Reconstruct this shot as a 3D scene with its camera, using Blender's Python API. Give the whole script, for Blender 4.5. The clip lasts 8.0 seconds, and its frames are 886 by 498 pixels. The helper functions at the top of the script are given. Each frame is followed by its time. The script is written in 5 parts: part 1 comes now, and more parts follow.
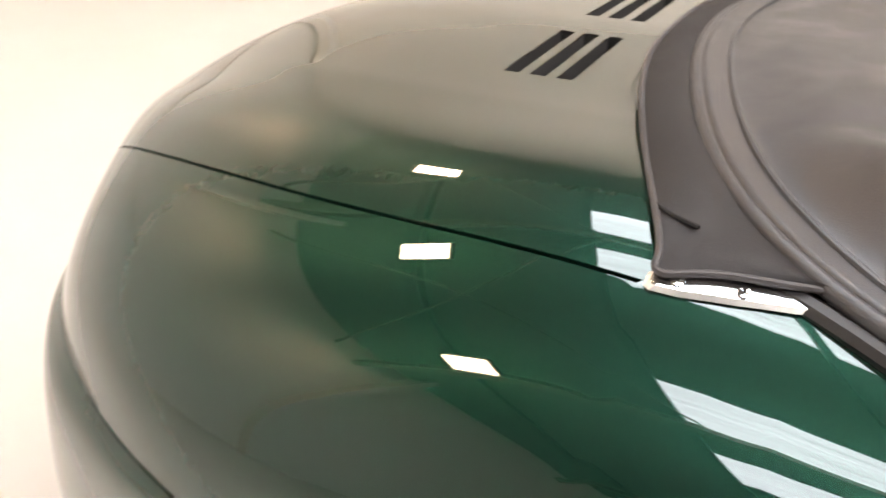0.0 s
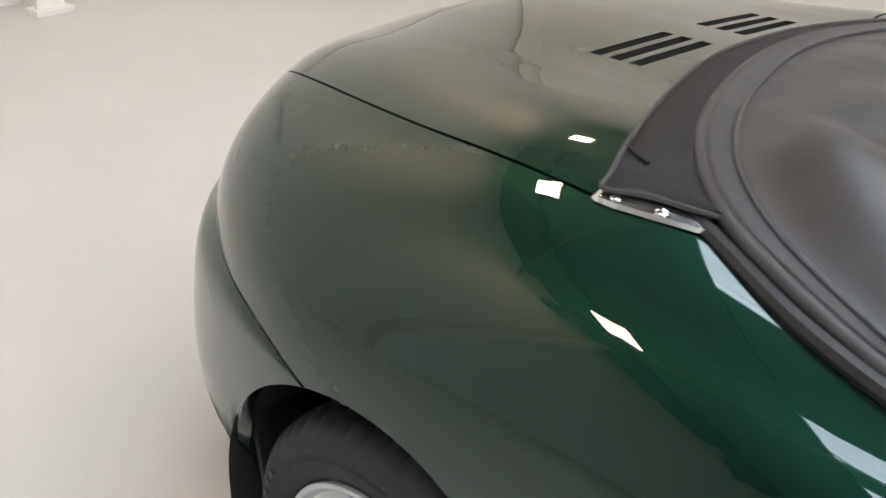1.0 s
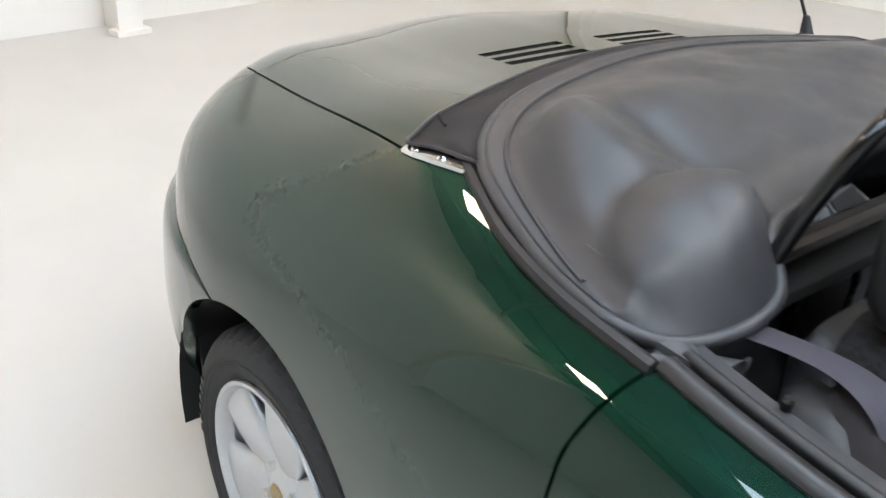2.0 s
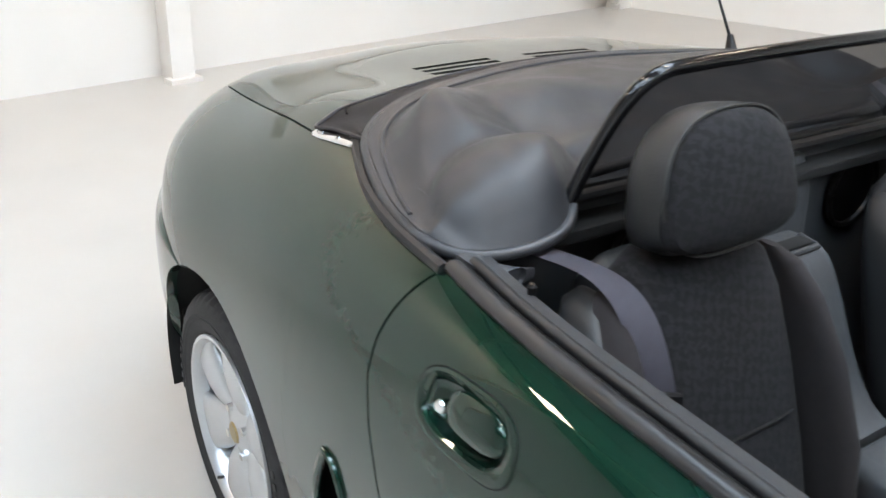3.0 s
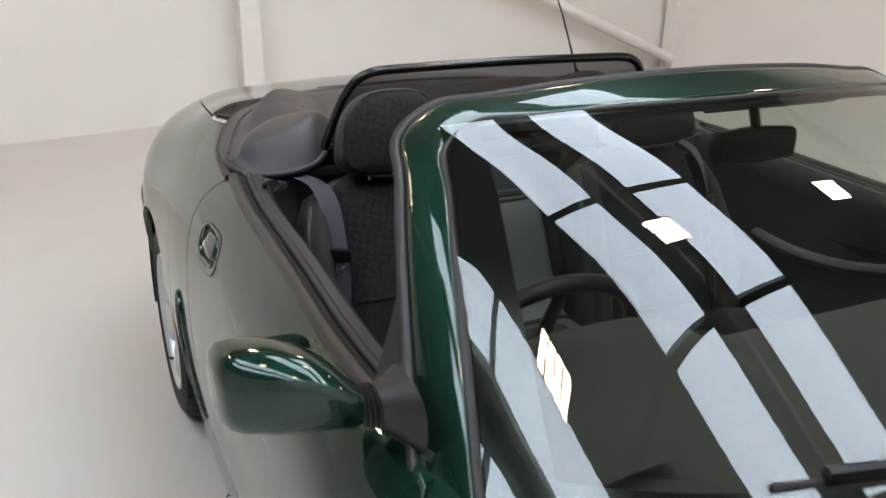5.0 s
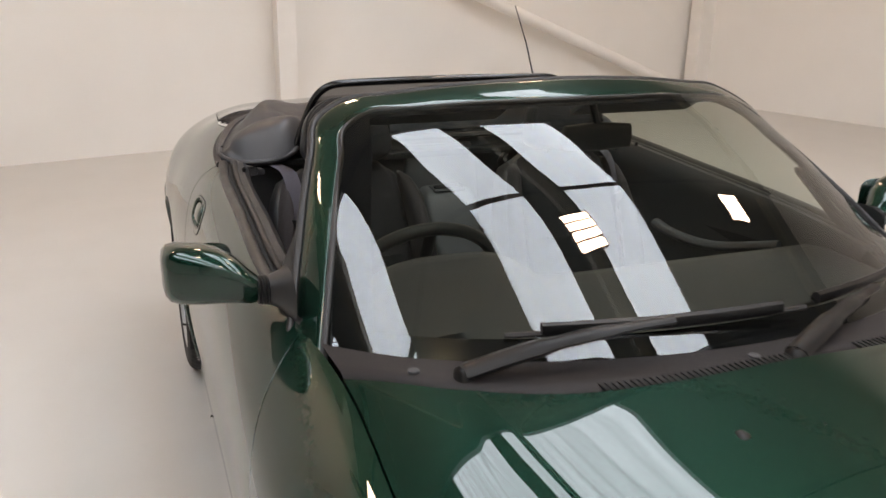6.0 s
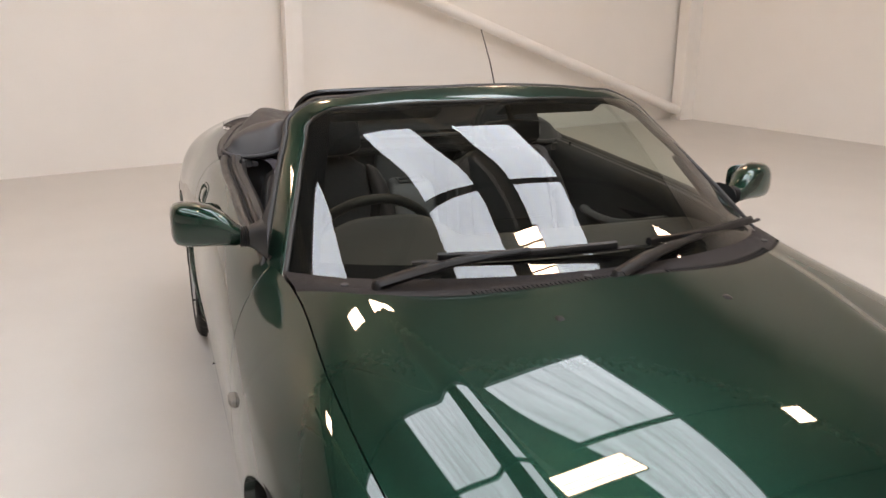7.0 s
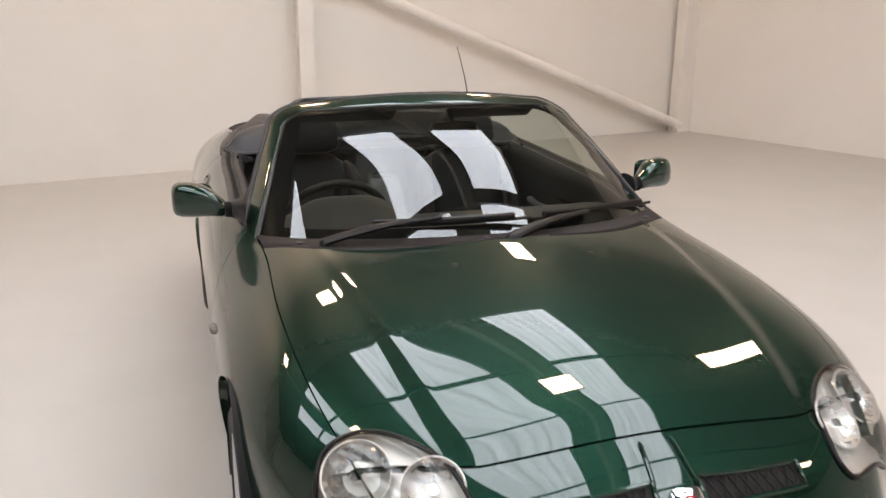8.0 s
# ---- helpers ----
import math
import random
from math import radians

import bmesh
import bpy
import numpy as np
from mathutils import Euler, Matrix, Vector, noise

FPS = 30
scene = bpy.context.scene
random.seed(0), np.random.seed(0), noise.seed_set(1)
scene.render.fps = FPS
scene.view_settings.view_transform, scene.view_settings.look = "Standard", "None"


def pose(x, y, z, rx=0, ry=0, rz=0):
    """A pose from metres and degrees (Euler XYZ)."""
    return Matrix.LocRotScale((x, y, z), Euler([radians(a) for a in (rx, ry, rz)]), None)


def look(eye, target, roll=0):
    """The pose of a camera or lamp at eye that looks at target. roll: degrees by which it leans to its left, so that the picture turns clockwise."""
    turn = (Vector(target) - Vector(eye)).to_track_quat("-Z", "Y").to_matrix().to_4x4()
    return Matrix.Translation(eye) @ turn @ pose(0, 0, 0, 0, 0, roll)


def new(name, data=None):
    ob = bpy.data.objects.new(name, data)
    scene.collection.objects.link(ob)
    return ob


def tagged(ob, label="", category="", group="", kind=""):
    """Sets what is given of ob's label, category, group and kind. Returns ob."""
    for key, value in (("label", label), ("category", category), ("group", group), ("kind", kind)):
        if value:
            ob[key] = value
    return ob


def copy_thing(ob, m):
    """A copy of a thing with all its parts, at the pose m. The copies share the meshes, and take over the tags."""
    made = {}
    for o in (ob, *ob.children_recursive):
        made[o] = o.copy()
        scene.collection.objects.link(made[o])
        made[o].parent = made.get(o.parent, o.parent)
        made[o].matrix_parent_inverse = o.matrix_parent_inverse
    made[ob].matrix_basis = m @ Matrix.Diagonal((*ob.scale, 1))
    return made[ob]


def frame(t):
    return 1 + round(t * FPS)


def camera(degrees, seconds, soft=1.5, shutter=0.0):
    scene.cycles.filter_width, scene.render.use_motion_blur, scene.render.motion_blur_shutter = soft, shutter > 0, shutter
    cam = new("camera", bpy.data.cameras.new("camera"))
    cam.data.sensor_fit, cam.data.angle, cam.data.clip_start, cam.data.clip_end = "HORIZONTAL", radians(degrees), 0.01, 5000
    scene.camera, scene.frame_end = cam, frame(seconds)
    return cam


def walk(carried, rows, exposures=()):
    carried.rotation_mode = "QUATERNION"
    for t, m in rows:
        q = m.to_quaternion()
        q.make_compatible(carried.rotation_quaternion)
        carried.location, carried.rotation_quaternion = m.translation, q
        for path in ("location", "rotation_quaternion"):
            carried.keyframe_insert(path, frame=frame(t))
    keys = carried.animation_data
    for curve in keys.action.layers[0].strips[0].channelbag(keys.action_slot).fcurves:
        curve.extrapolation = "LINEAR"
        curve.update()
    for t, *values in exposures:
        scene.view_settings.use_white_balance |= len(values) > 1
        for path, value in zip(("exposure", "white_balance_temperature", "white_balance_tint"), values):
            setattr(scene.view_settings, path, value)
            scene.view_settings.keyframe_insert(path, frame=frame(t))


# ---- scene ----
cam = camera(55.3, 8.0, shutter=0.35)
PATH = [
    (0, (-1.194, 0.967, 1.258), (0.355, 1.723, 0.243), 3.7),
    (0.5, (-1.24, 0.849, 1.253), (0.112, 1.907, 0.227), 5.9),
    (1, (-1.291, 0.656, 1.278), (-0.015, 1.824, 0.275), 6.3),
    (1.5, (-1.277, 0.472, 1.309), (-0.05, 1.723, 0.344), 6.1),
    (1.7, (-1.269, 0.365, 1.335), (-0.083, 1.65, 0.365), 6.2),
    (2.8, (-1.236, -0.096, 1.346), (-0.182, 1.364, 0.476), 2.2),
    (3, (-1.219, -0.187, 1.353), (-0.19, 1.3, 0.498), 2.4),
    (3.5, (-1.136, -0.449, 1.368), (-0.18, 1.103, 0.547), 1.9),
    (4, (-1.104, -0.704, 1.383), (-0.184, 0.888, 0.596), 1.3),
    (4.5, (-1.071, -0.956, 1.401), (-0.199, 0.682, 0.654), 1.8),
    (5, (-1.02, -1.246, 1.426), (-0.226, 0.44, 0.698), 1.1),
    (6.3, (-0.919, -2.017, 1.461), (-0.264, -0.235, 0.832), 1.1),
    (6.5, (-0.913, -2.132, 1.472), (-0.271, -0.342, 0.851), 1.0),
    (7, (-0.939, -2.444, 1.477), (-0.294, -0.647, 0.879), 0.7),
    (7.5, (-0.909, -2.758, 1.5), (-0.294, -0.946, 0.919), 0.9),
    (8, (-0.866, -3.068, 1.515), (-0.285, -1.239, 0.951), 0.5),
]

# ---- world and light ----
EXPOSURES = [(0.0, 0.33, 9550, 29), (0.3, 0.00, 9350, 27), (0.6, -0.24, 8950, 24), (1.0, -0.42, 8250, 23), (1.7, -0.11, 7850, 21), (3.0, -0.08, 7650, 20),
             (4.0, -0.13, 7650, 20), (5.0, -0.70, 8250, 24), (6.5, -0.78, 9350, 30), (8.0, -0.77, 9350, 31)]
walk(cam, [(t, look(eye, target, roll)) for t, eye, target, roll in PATH], EXPOSURES)

world = bpy.data.worlds.new("world")
scene.world = world
world.use_nodes = True
sky = world.node_tree.nodes.new("ShaderNodeTexSky")
sky.sky_type, sky.sun_disc = "NISHITA", False
sky.sun_elevation, sky.sun_rotation = radians(40), radians(150)
world.node_tree.links.new(sky.outputs[0], world.node_tree.nodes["Background"].inputs[0])
world.node_tree.nodes["Background"].inputs[1].default_value = 0.1

SKYLIGHT, LAMP_GLOW = 15.0, 75.0


# ---- materials ----
def material(name, color, rough=0.5, metal=0.0, vary=0.0, scale=20.0, bump=0.0, bump_scale=200.0, rvary=0.0, **extra):
    """A principled surface with colour variation at two scales and fine relief."""
    m = bpy.data.materials.new(name)
    m.use_nodes = True
    nt = m.node_tree
    p = nt.nodes["Principled BSDF"]
    p.inputs["Base Color"].default_value = (*color, 1)
    p.inputs["Roughness"].default_value = rough
    p.inputs["Metallic"].default_value = metal
    for key, value in extra.items():
        p.inputs[key.replace("_", " ")].default_value = value
    co = nt.nodes.new("ShaderNodeTexCoord")
    if vary or rvary:
        big, small = nt.nodes.new("ShaderNodeTexNoise"), nt.nodes.new("ShaderNodeTexNoise")
        big.inputs["Scale"].default_value, small.inputs["Scale"].default_value = scale * 0.12, scale
        big.inputs["Detail"].default_value = small.inputs["Detail"].default_value = 5
        mix = nt.nodes.new("ShaderNodeMath")
        mix.operation = "ADD"
        for tex, k in ((big, 0), (small, 1)):
            nt.links.new(co.outputs["Object"], tex.inputs["Vector"])
            nt.links.new(tex.outputs[0], mix.inputs[k])
        if vary:
            ramp = nt.nodes.new("ShaderNodeMapRange")
            ramp.inputs[1].default_value, ramp.inputs[2].default_value = 0.6, 1.4
            ramp.inputs[3].default_value, ramp.inputs[4].default_value = 1 - vary, 1 + vary
            nt.links.new(mix.outputs[0], ramp.inputs[0])
            scaled = nt.nodes.new("ShaderNodeVectorMath")
            scaled.operation = "SCALE"
            scaled.inputs[0].default_value = color
            nt.links.new(ramp.outputs[0], scaled.inputs["Scale"])
            nt.links.new(scaled.outputs[0], p.inputs["Base Color"])
        if rvary:
            r = nt.nodes.new("ShaderNodeMapRange")
            r.inputs[1].default_value, r.inputs[2].default_value = 0.6, 1.4
            r.inputs[3].default_value, r.inputs[4].default_value = max(0.02, rough - rvary), rough + rvary
            nt.links.new(mix.outputs[0], r.inputs[0])
            nt.links.new(r.outputs[0], p.inputs["Roughness"])
    if bump:
        tex, b = nt.nodes.new("ShaderNodeTexNoise"), nt.nodes.new("ShaderNodeBump")
        tex.inputs["Scale"].default_value, tex.inputs["Detail"].default_value = bump_scale, 3
        b.inputs["Strength"].default_value, b.inputs["Distance"].default_value = bump, 0.002
        nt.links.new(co.outputs["Object"], tex.inputs["Vector"])
        nt.links.new(tex.outputs[0], b.inputs["Height"])
        nt.links.new(b.outputs[0], p.inputs["Normal"])
    return m


def glowing(name, color, strength, streak=0.0):
    m = bpy.data.materials.new(name)
    m.use_nodes = True
    nt = m.node_tree
    p = nt.nodes["Principled BSDF"]
    p.inputs["Base Color"].default_value = (0.6, 0.62, 0.65, 1)
    p.inputs["Emission Color"].default_value = (*color, 1)
    p.inputs["Emission Strength"].default_value = strength
    if streak:
        co, mp, tex, r = (nt.nodes.new("ShaderNode" + n) for n in ("TexCoord", "Mapping", "TexNoise", "MapRange"))
        mp.vector_type = "TEXTURE"
        mp.inputs["Scale"].default_value = (0.14, 3.2, 1.0)
        mp.inputs["Rotation"].default_value = (0, 0, radians(11.3))
        tex.inputs["Scale"].default_value, tex.inputs["Detail"].default_value = 1.6, 6
        r.inputs[1].default_value, r.inputs[2].default_value = 0.3, 0.7
        r.inputs[3].default_value, r.inputs[4].default_value = strength * (1 - streak), strength * (1 + streak)
        nt.links.new(co.outputs["Object"], mp.inputs["Vector"])
        nt.links.new(mp.outputs[0], tex.inputs["Vector"])
        nt.links.new(tex.outputs[0], r.inputs[0])
        # thin darker lines where the corrugated sheet folds
        turned, wave, fold, both_ways = (nt.nodes.new("ShaderNode" + n) for n in ("Mapping", "TexWave", "MapRange", "Math"))
        turned.inputs["Rotation"].default_value = (0, 0, radians(-11.3))
        wave.inputs["Scale"].default_value, wave.inputs["Distortion"].default_value = 2.1, 0.0
        fold.inputs[1].default_value, fold.inputs[2].default_value = 0.0, 0.22
        fold.inputs[3].default_value, fold.inputs[4].default_value = 0.8, 1.0
        both_ways.operation = "MULTIPLY"
        nt.links.new(co.outputs["Object"], turned.inputs["Vector"])
        nt.links.new(turned.outputs[0], wave.inputs["Vector"])
        nt.links.new(wave.outputs["Fac"], fold.inputs[0])
        nt.links.new(r.outputs[0], both_ways.inputs[0])
        nt.links.new(fold.outputs[0], both_ways.inputs[1])
        nt.links.new(both_ways.outputs[0], p.inputs["Emission Strength"])
    return m


def clear(name, tint, rough=0.0, ior=1.5):
    """Thin automotive glass: tinted see-through sheet with a mirror-like gloss."""
    m = bpy.data.materials.new(name)
    m.use_nodes = True
    nt = m.node_tree
    nt.nodes.remove(nt.nodes["Principled BSDF"])
    see, gloss, mix, fres = (nt.nodes.new("ShaderNode" + n) for n in ("BsdfTransparent", "BsdfGlossy", "MixShader", "Fresnel"))
    see.inputs[0].default_value = (*tint, 1)
    gloss.inputs["Roughness"].default_value = rough
    fres.inputs[0].default_value = ior
    nt.links.new(fres.outputs[0], mix.inputs[0])
    nt.links.new(see.outputs[0], mix.inputs[1])
    nt.links.new(gloss.outputs[0], mix.inputs[2])
    nt.links.new(mix.outputs[0], nt.nodes["Material Output"].inputs[0])
    return m


def woven(name, dark, light, scale):
    """Seat cloth with a small woven check."""
    m = material(name, dark, 0.95, 0, bump=0.5, bump_scale=900)
    nt = m.node_tree
    p = nt.nodes["Principled BSDF"]
    co, ck, no, mix = (nt.nodes.new("ShaderNode" + n) for n in ("TexCoord", "TexChecker", "TexNoise", "Mix"))
    mp = nt.nodes.new("ShaderNodeMapping")
    mp.inputs["Rotation"].default_value = (0, radians(28), 0)
    nt.links.new(co.outputs["Object"], mp.inputs["Vector"])
    warp = nt.nodes.new("ShaderNodeVectorMath")
    warp.operation = "MULTIPLY_ADD"
    no.inputs["Scale"].default_value = 70
    warp.inputs[1].default_value = (0.035, 0.035, 0.035)
    nt.links.new(co.outputs["Object"], no.inputs["Vector"])
    nt.links.new(no.outputs["Color"], warp.inputs[0])
    nt.links.new(mp.outputs[0], warp.inputs[2])
    flat = nt.nodes.new("ShaderNodeVectorMath")
    flat.operation = "MULTIPLY"
    flat.inputs[1].default_value = (1, 0, 1)
    nt.links.new(warp.outputs[0], flat.inputs[0])
    nt.links.new(flat.outputs[0], ck.inputs["Vector"])
    ck.inputs["Scale"].default_value = scale
    ck.inputs["Color1"].default_value, ck.inputs["Color2"].default_value = (*dark, 1), (*light, 1)
    nt.links.new(ck.outputs[0], p.inputs["Base Color"])
    return m


PAINT = material("green_paint", (0.0023, 0.0275, 0.0182), 0.36, 0.75, vary=0.06, scale=900, Coat_Weight=1.0, Coat_Roughness=0.015, Coat_IOR=1.58, Specular_IOR_Level=0.0)
VINYL = material("black_vinyl", (0.030, 0.030, 0.033), 0.40, 0, vary=0.15, scale=30, bump=0.25, bump_scale=700, rvary=0.08)
FLAP = material("faded_vinyl", (0.035, 0.031, 0.032), 0.55, 0, vary=0.15, scale=25, bump=0.25, bump_scale=700, rvary=0.06)
RUBBER = material("black_rubber", (0.011, 0.011, 0.012), 0.5, 0, vary=0.2, scale=40, rvary=0.08)
SEAL = material("greyed_rubber_seal", (0.016, 0.016, 0.017), 0.38, 0, vary=0.2, scale=30, rvary=0.1)
TYRE = material("tyre_rubber", (0.015, 0.015, 0.016), 0.75, 0, vary=0.25, scale=30, bump=0.3, bump_scale=300)
PLASTIC = material("grey_plastic", (0.050, 0.053, 0.057), 0.48, 0, vary=0.1, scale=40, bump=0.35, bump_scale=1200, rvary=0.05)
COWL = material("cowl_plastic", (0.015, 0.0125, 0.013), 0.55, 0, vary=0.15, scale=40, bump=0.3, bump_scale=900, rvary=0.06, Specular_IOR_Level=0.25)
DARK = material("black_plastic", (0.005, 0.005, 0.0055), 0.38, 0, vary=0.2, scale=40, rvary=0.08, Specular_IOR_Level=0.3)
GLOSSBLACK = material("gloss_black", (0.006, 0.006, 0.007), 0.15, 0, vary=0.2, scale=40, rvary=0.04)
# near-black colour holds the shade of slots, ducts, hollows and the underside
VOID = material("unlit_black", (0.006, 0.006, 0.006), 0.9, 0, vary=0.3, scale=20)
CHROME = material("chrome", (0.85, 0.86, 0.87), 0.09, 1.0, vary=0.04, scale=60, rvary=0.04)
ALLOY = material("silver_alloy", (0.53, 0.54, 0.55), 0.34, 0.75, vary=0.05, scale=80, rvary=0.06, Coat_Weight=0.5, Coat_Roughness=0.1)
CLOTH = woven("check_cloth", (0.0035, 0.0035, 0.0045), (0.0110, 0.0104, 0.0128), 82)
BOLSTER = material("brown_black_cloth", (0.022, 0.018, 0.019), 0.95, 0, vary=0.15, scale=90, bump=0.5, bump_scale=1500)
LEATHER = material("black_leather", (0.016, 0.017, 0.018), 0.4, 0, vary=0.15, scale=40, bump=0.3, bump_scale=500, rvary=0.07)
DOOR_TRIM = material("dark_door_trim", (0.018, 0.019, 0.021), 0.5, 0, vary=0.12, scale=40, bump=0.35, bump_scale=1200, rvary=0.05)
WEBBING = material("grey_webbing", (0.125, 0.115, 0.140), 0.65, 0, vary=0.1, scale=60, bump=0.4, bump_scale=1500)
GLASS = clear("windscreen_glass", (0.62, 0.70, 0.64), 0.0, 1.82)
LENS = clear("headlamp_lens", (0.93, 0.94, 0.93))
MESHCLOTH = clear("smoked_acrylic", (0.24, 0.24, 0.245), 0.05, 1.08)
RED = material("red_plastic", (0.55, 0.03, 0.05), 0.4, 0, vary=0.1, scale=50)
AMBER = material("amber_lens", (0.16, 0.145, 0.125), 0.25, 0, vary=0.1, scale=80)
WHITE_WALL = material("white_painted_wall", (0.80, 0.765, 0.72), 0.8, 0, vary=0.03, scale=2.0, bump=0.2, bump_scale=60)
WHITE_STEEL = material("white_painted_steel", (0.80, 0.765, 0.72), 0.5, 0, vary=0.04, scale=6, rvary=0.08)
FLOOR = material("pale_epoxy_floor", (0.515, 0.490, 0.455), 0.33, 0, vary=0.05, scale=2.5, bump=0.04, bump_scale=30, Specular_IOR_Level=0.35)
ROOF = material("grey_roof_sheet", (0.12, 0.122, 0.118), 0.7, 0, vary=0.1, scale=3)
STEEL = material("dark_roof_steel", (0.05, 0.055, 0.06), 0.6, 0, vary=0.15, scale=5)
RAFTER = material("cream_roof_steel", (0.20, 0.18, 0.145), 0.6, 0, vary=0.15, scale=5)
GRP = glowing("skylight_sheet", (0.51, 0.757, 1.0), SKYLIGHT, 0.2)
LEDS = glowing("lamp_panel", (1.0, 0.885, 0.73), LAMP_GLOW)


# ---- mesh helpers ----
def part(name, bm, mat, parent=None, label="", smooth=True):
    me = bpy.data.meshes.new(name)
    bmesh.ops.recalc_face_normals(bm, faces=bm.faces)
    bm.to_mesh(me)
    bm.free()
    if smooth:
        me.polygons.foreach_set("use_smooth", [True] * len(me.polygons))
        me.set_sharp_from_angle(angle=radians(42))
    me.materials.append(mat)
    ob = new(name, me)
    if parent:
        ob.parent = parent
    return tagged(ob, label)


def grid(rows, bm=None, closed=False, holes=()):
    """A quad sheet through rows of points. closed joins each row's ends; holes: (i, j) cells left out."""
    bm = bm or bmesh.new()
    vs = [[bm.verts.new(p) for p in r] for r in rows]
    n = len(rows[0])
    for i in range(len(rows) - 1):
        for j in range(n if closed else n - 1):
            if (i, j) in holes:
                continue
            k = (j + 1) % n
            bm.faces.new((vs[i][j], vs[i][k], vs[i + 1][k], vs[i + 1][j]))
    return bm, vs


def cap(bm, loop):
    bm.faces.new(loop)


def loft(sections, bm=None, n=28, power=2.6):
    """A closed skin over oval sections: (centre, axis a, axis b) with axes as vectors of half width."""
    rows = []
    for c, a, b, *pw in sections:
        c, a, b, w = Vector(c), Vector(a), Vector(b), pw[0] if pw else power
        row = []
        for k in range(n):
            t = 2 * math.pi * k / n
            x, y = math.cos(t), math.sin(t)
            row.append(c + a * math.copysign(abs(x) ** (2 / w), x) + b * math.copysign(abs(y) ** (2 / w), y))
        rows.append(row)
    bm, vs = grid(rows, bm, closed=True)
    cap(bm, vs[0])
    cap(bm, vs[-1])
    return bm


def tube(path, r, n=10, bm=None, flat=1.0, closed=False):
    """A round bar along a path of points; r may be a list."""
    pts = [Vector(p) for p in path]
    rows, up = [], Vector((0, 0, 1))
    for i, p in enumerate(pts):
        a = pts[i - 1] if (i or closed) else p
        b = pts[(i + 1) % len(pts)] if (i < len(pts) - 1 or closed) else p
        d = (b - a).normalized()
        side = d.cross(up)
        side = side.normalized() if side.length > 1e-4 else Vector((1, 0, 0))
        top = side.cross(d)
        rr = r[i] if isinstance(r, (list, tuple)) else r
        rows.append([p + side * (rr * math.cos(2 * math.pi * k / n)) + top * (rr * flat * math.sin(2 * math.pi * k / n)) for k in range(n)])
    if closed:
        rows.append(rows[0])
    bm, vs = grid(rows, bm, closed=True)
    if not closed:
        cap(bm, vs[0])
        cap(bm, vs[-1])
    else:
        bmesh.ops.remove_doubles(bm, verts=bm.verts, dist=1e-6)
    return bm


def box(size, at=(0, 0, 0), bevel=0.0, bm=None, turn=None, seg=2):
    tmp = bmesh.new()
    bmesh.ops.create_cube(tmp, size=1)
    bmesh.ops.scale(tmp, vec=size, verts=tmp.verts)
    if bevel:
        bmesh.ops.bevel(tmp, geom=tmp.edges[:], offset=bevel, segments=seg, affect="EDGES", profile=0.7)
    m = Matrix.Translation(at) @ (turn or Matrix.Identity(4))
    bmesh.ops.transform(tmp, matrix=m, verts=tmp.verts)
    if bm is None:
        return tmp
    me = bpy.data.meshes.new("tmp")
    tmp.to_mesh(me)
    tmp.free()
    bm.from_mesh(me)
    bpy.data.meshes.remove(me)
    return bm


def spline(knots, n):
    """n points along a smooth curve through the knots."""
    k = np.array(knots, float)
    d = np.r_[0, np.cumsum(np.sqrt(np.linalg.norm(np.diff(k, axis=0), axis=1)))]
    return [Vector(p) for p in natural(d, k, np.linspace(0, d[-1], n))]


def natural(t, v, q):
    """Natural cubic spline through values v at knots t, read at q."""
    t, v, q = np.asarray(t, float), np.asarray(v, float), np.asarray(q, float)
    n, h = len(t), np.diff(t)
    A, B = np.eye(n), np.zeros_like(v)
    for i in range(1, n - 1):
        A[i, i - 1], A[i, i], A[i, i + 1] = h[i - 1], 2 * (h[i - 1] + h[i]), h[i]
        B[i] = 6 * ((v[i + 1] - v[i]) / h[i] - (v[i] - v[i - 1]) / h[i - 1])
    M = np.linalg.solve(A, B)
    i = np.clip(np.searchsorted(t, q, side="right") - 1, 0, n - 2)
    a, b, hh = t[i + 1] - q, q - t[i], h[i]
    if v.ndim > 1:
        a, b, hh = a[..., None], b[..., None], hh[..., None]
    return (M[i] * a ** 3 + M[i + 1] * b ** 3) / (6 * hh) + (v[i] / hh - M[i] * hh / 6) * a + (v[i + 1] / hh - M[i + 1] * hh / 6) * b


def mirrored(bm):
    """The same shape on the car's other side."""
    bmesh.ops.scale(bm, vec=(-1, 1, 1), verts=bm.verts)
    bmesh.ops.reverse_faces(bm, faces=bm.faces)
    return bm


# ---- the hall ----
WALL_DIR = Vector((1, 0.2, 0)).normalized()
CORNER = Vector((5.06, 6.11, 0))
SIDE_DIR = Vector((1, -2.45, 0)).normalized()
HEIGHT = 5.6


def wall(name, a, b, label):
    a, b = Vector(a), Vector(b)
    d = (b - a).normalized()
    out = Vector((d.y, -d.x, 0))
    if out.dot(a + b) < 0:
        out = -out
    rows = [[a + Vector((0, 0, z)), b + Vector((0, 0, z)), b + out * 0.25 + Vector((0, 0, z)), a + out * 0.25 + Vector((0, 0, z))] for z in (-0.02, HEIGHT + 2.6)]
    bm, vs = grid(rows, closed=True)
    cap(bm, vs[0])
    cap(bm, vs[1])
    return tagged(part(name, bm, WHITE_WALL, smooth=False), label, "wall", kind="structure")


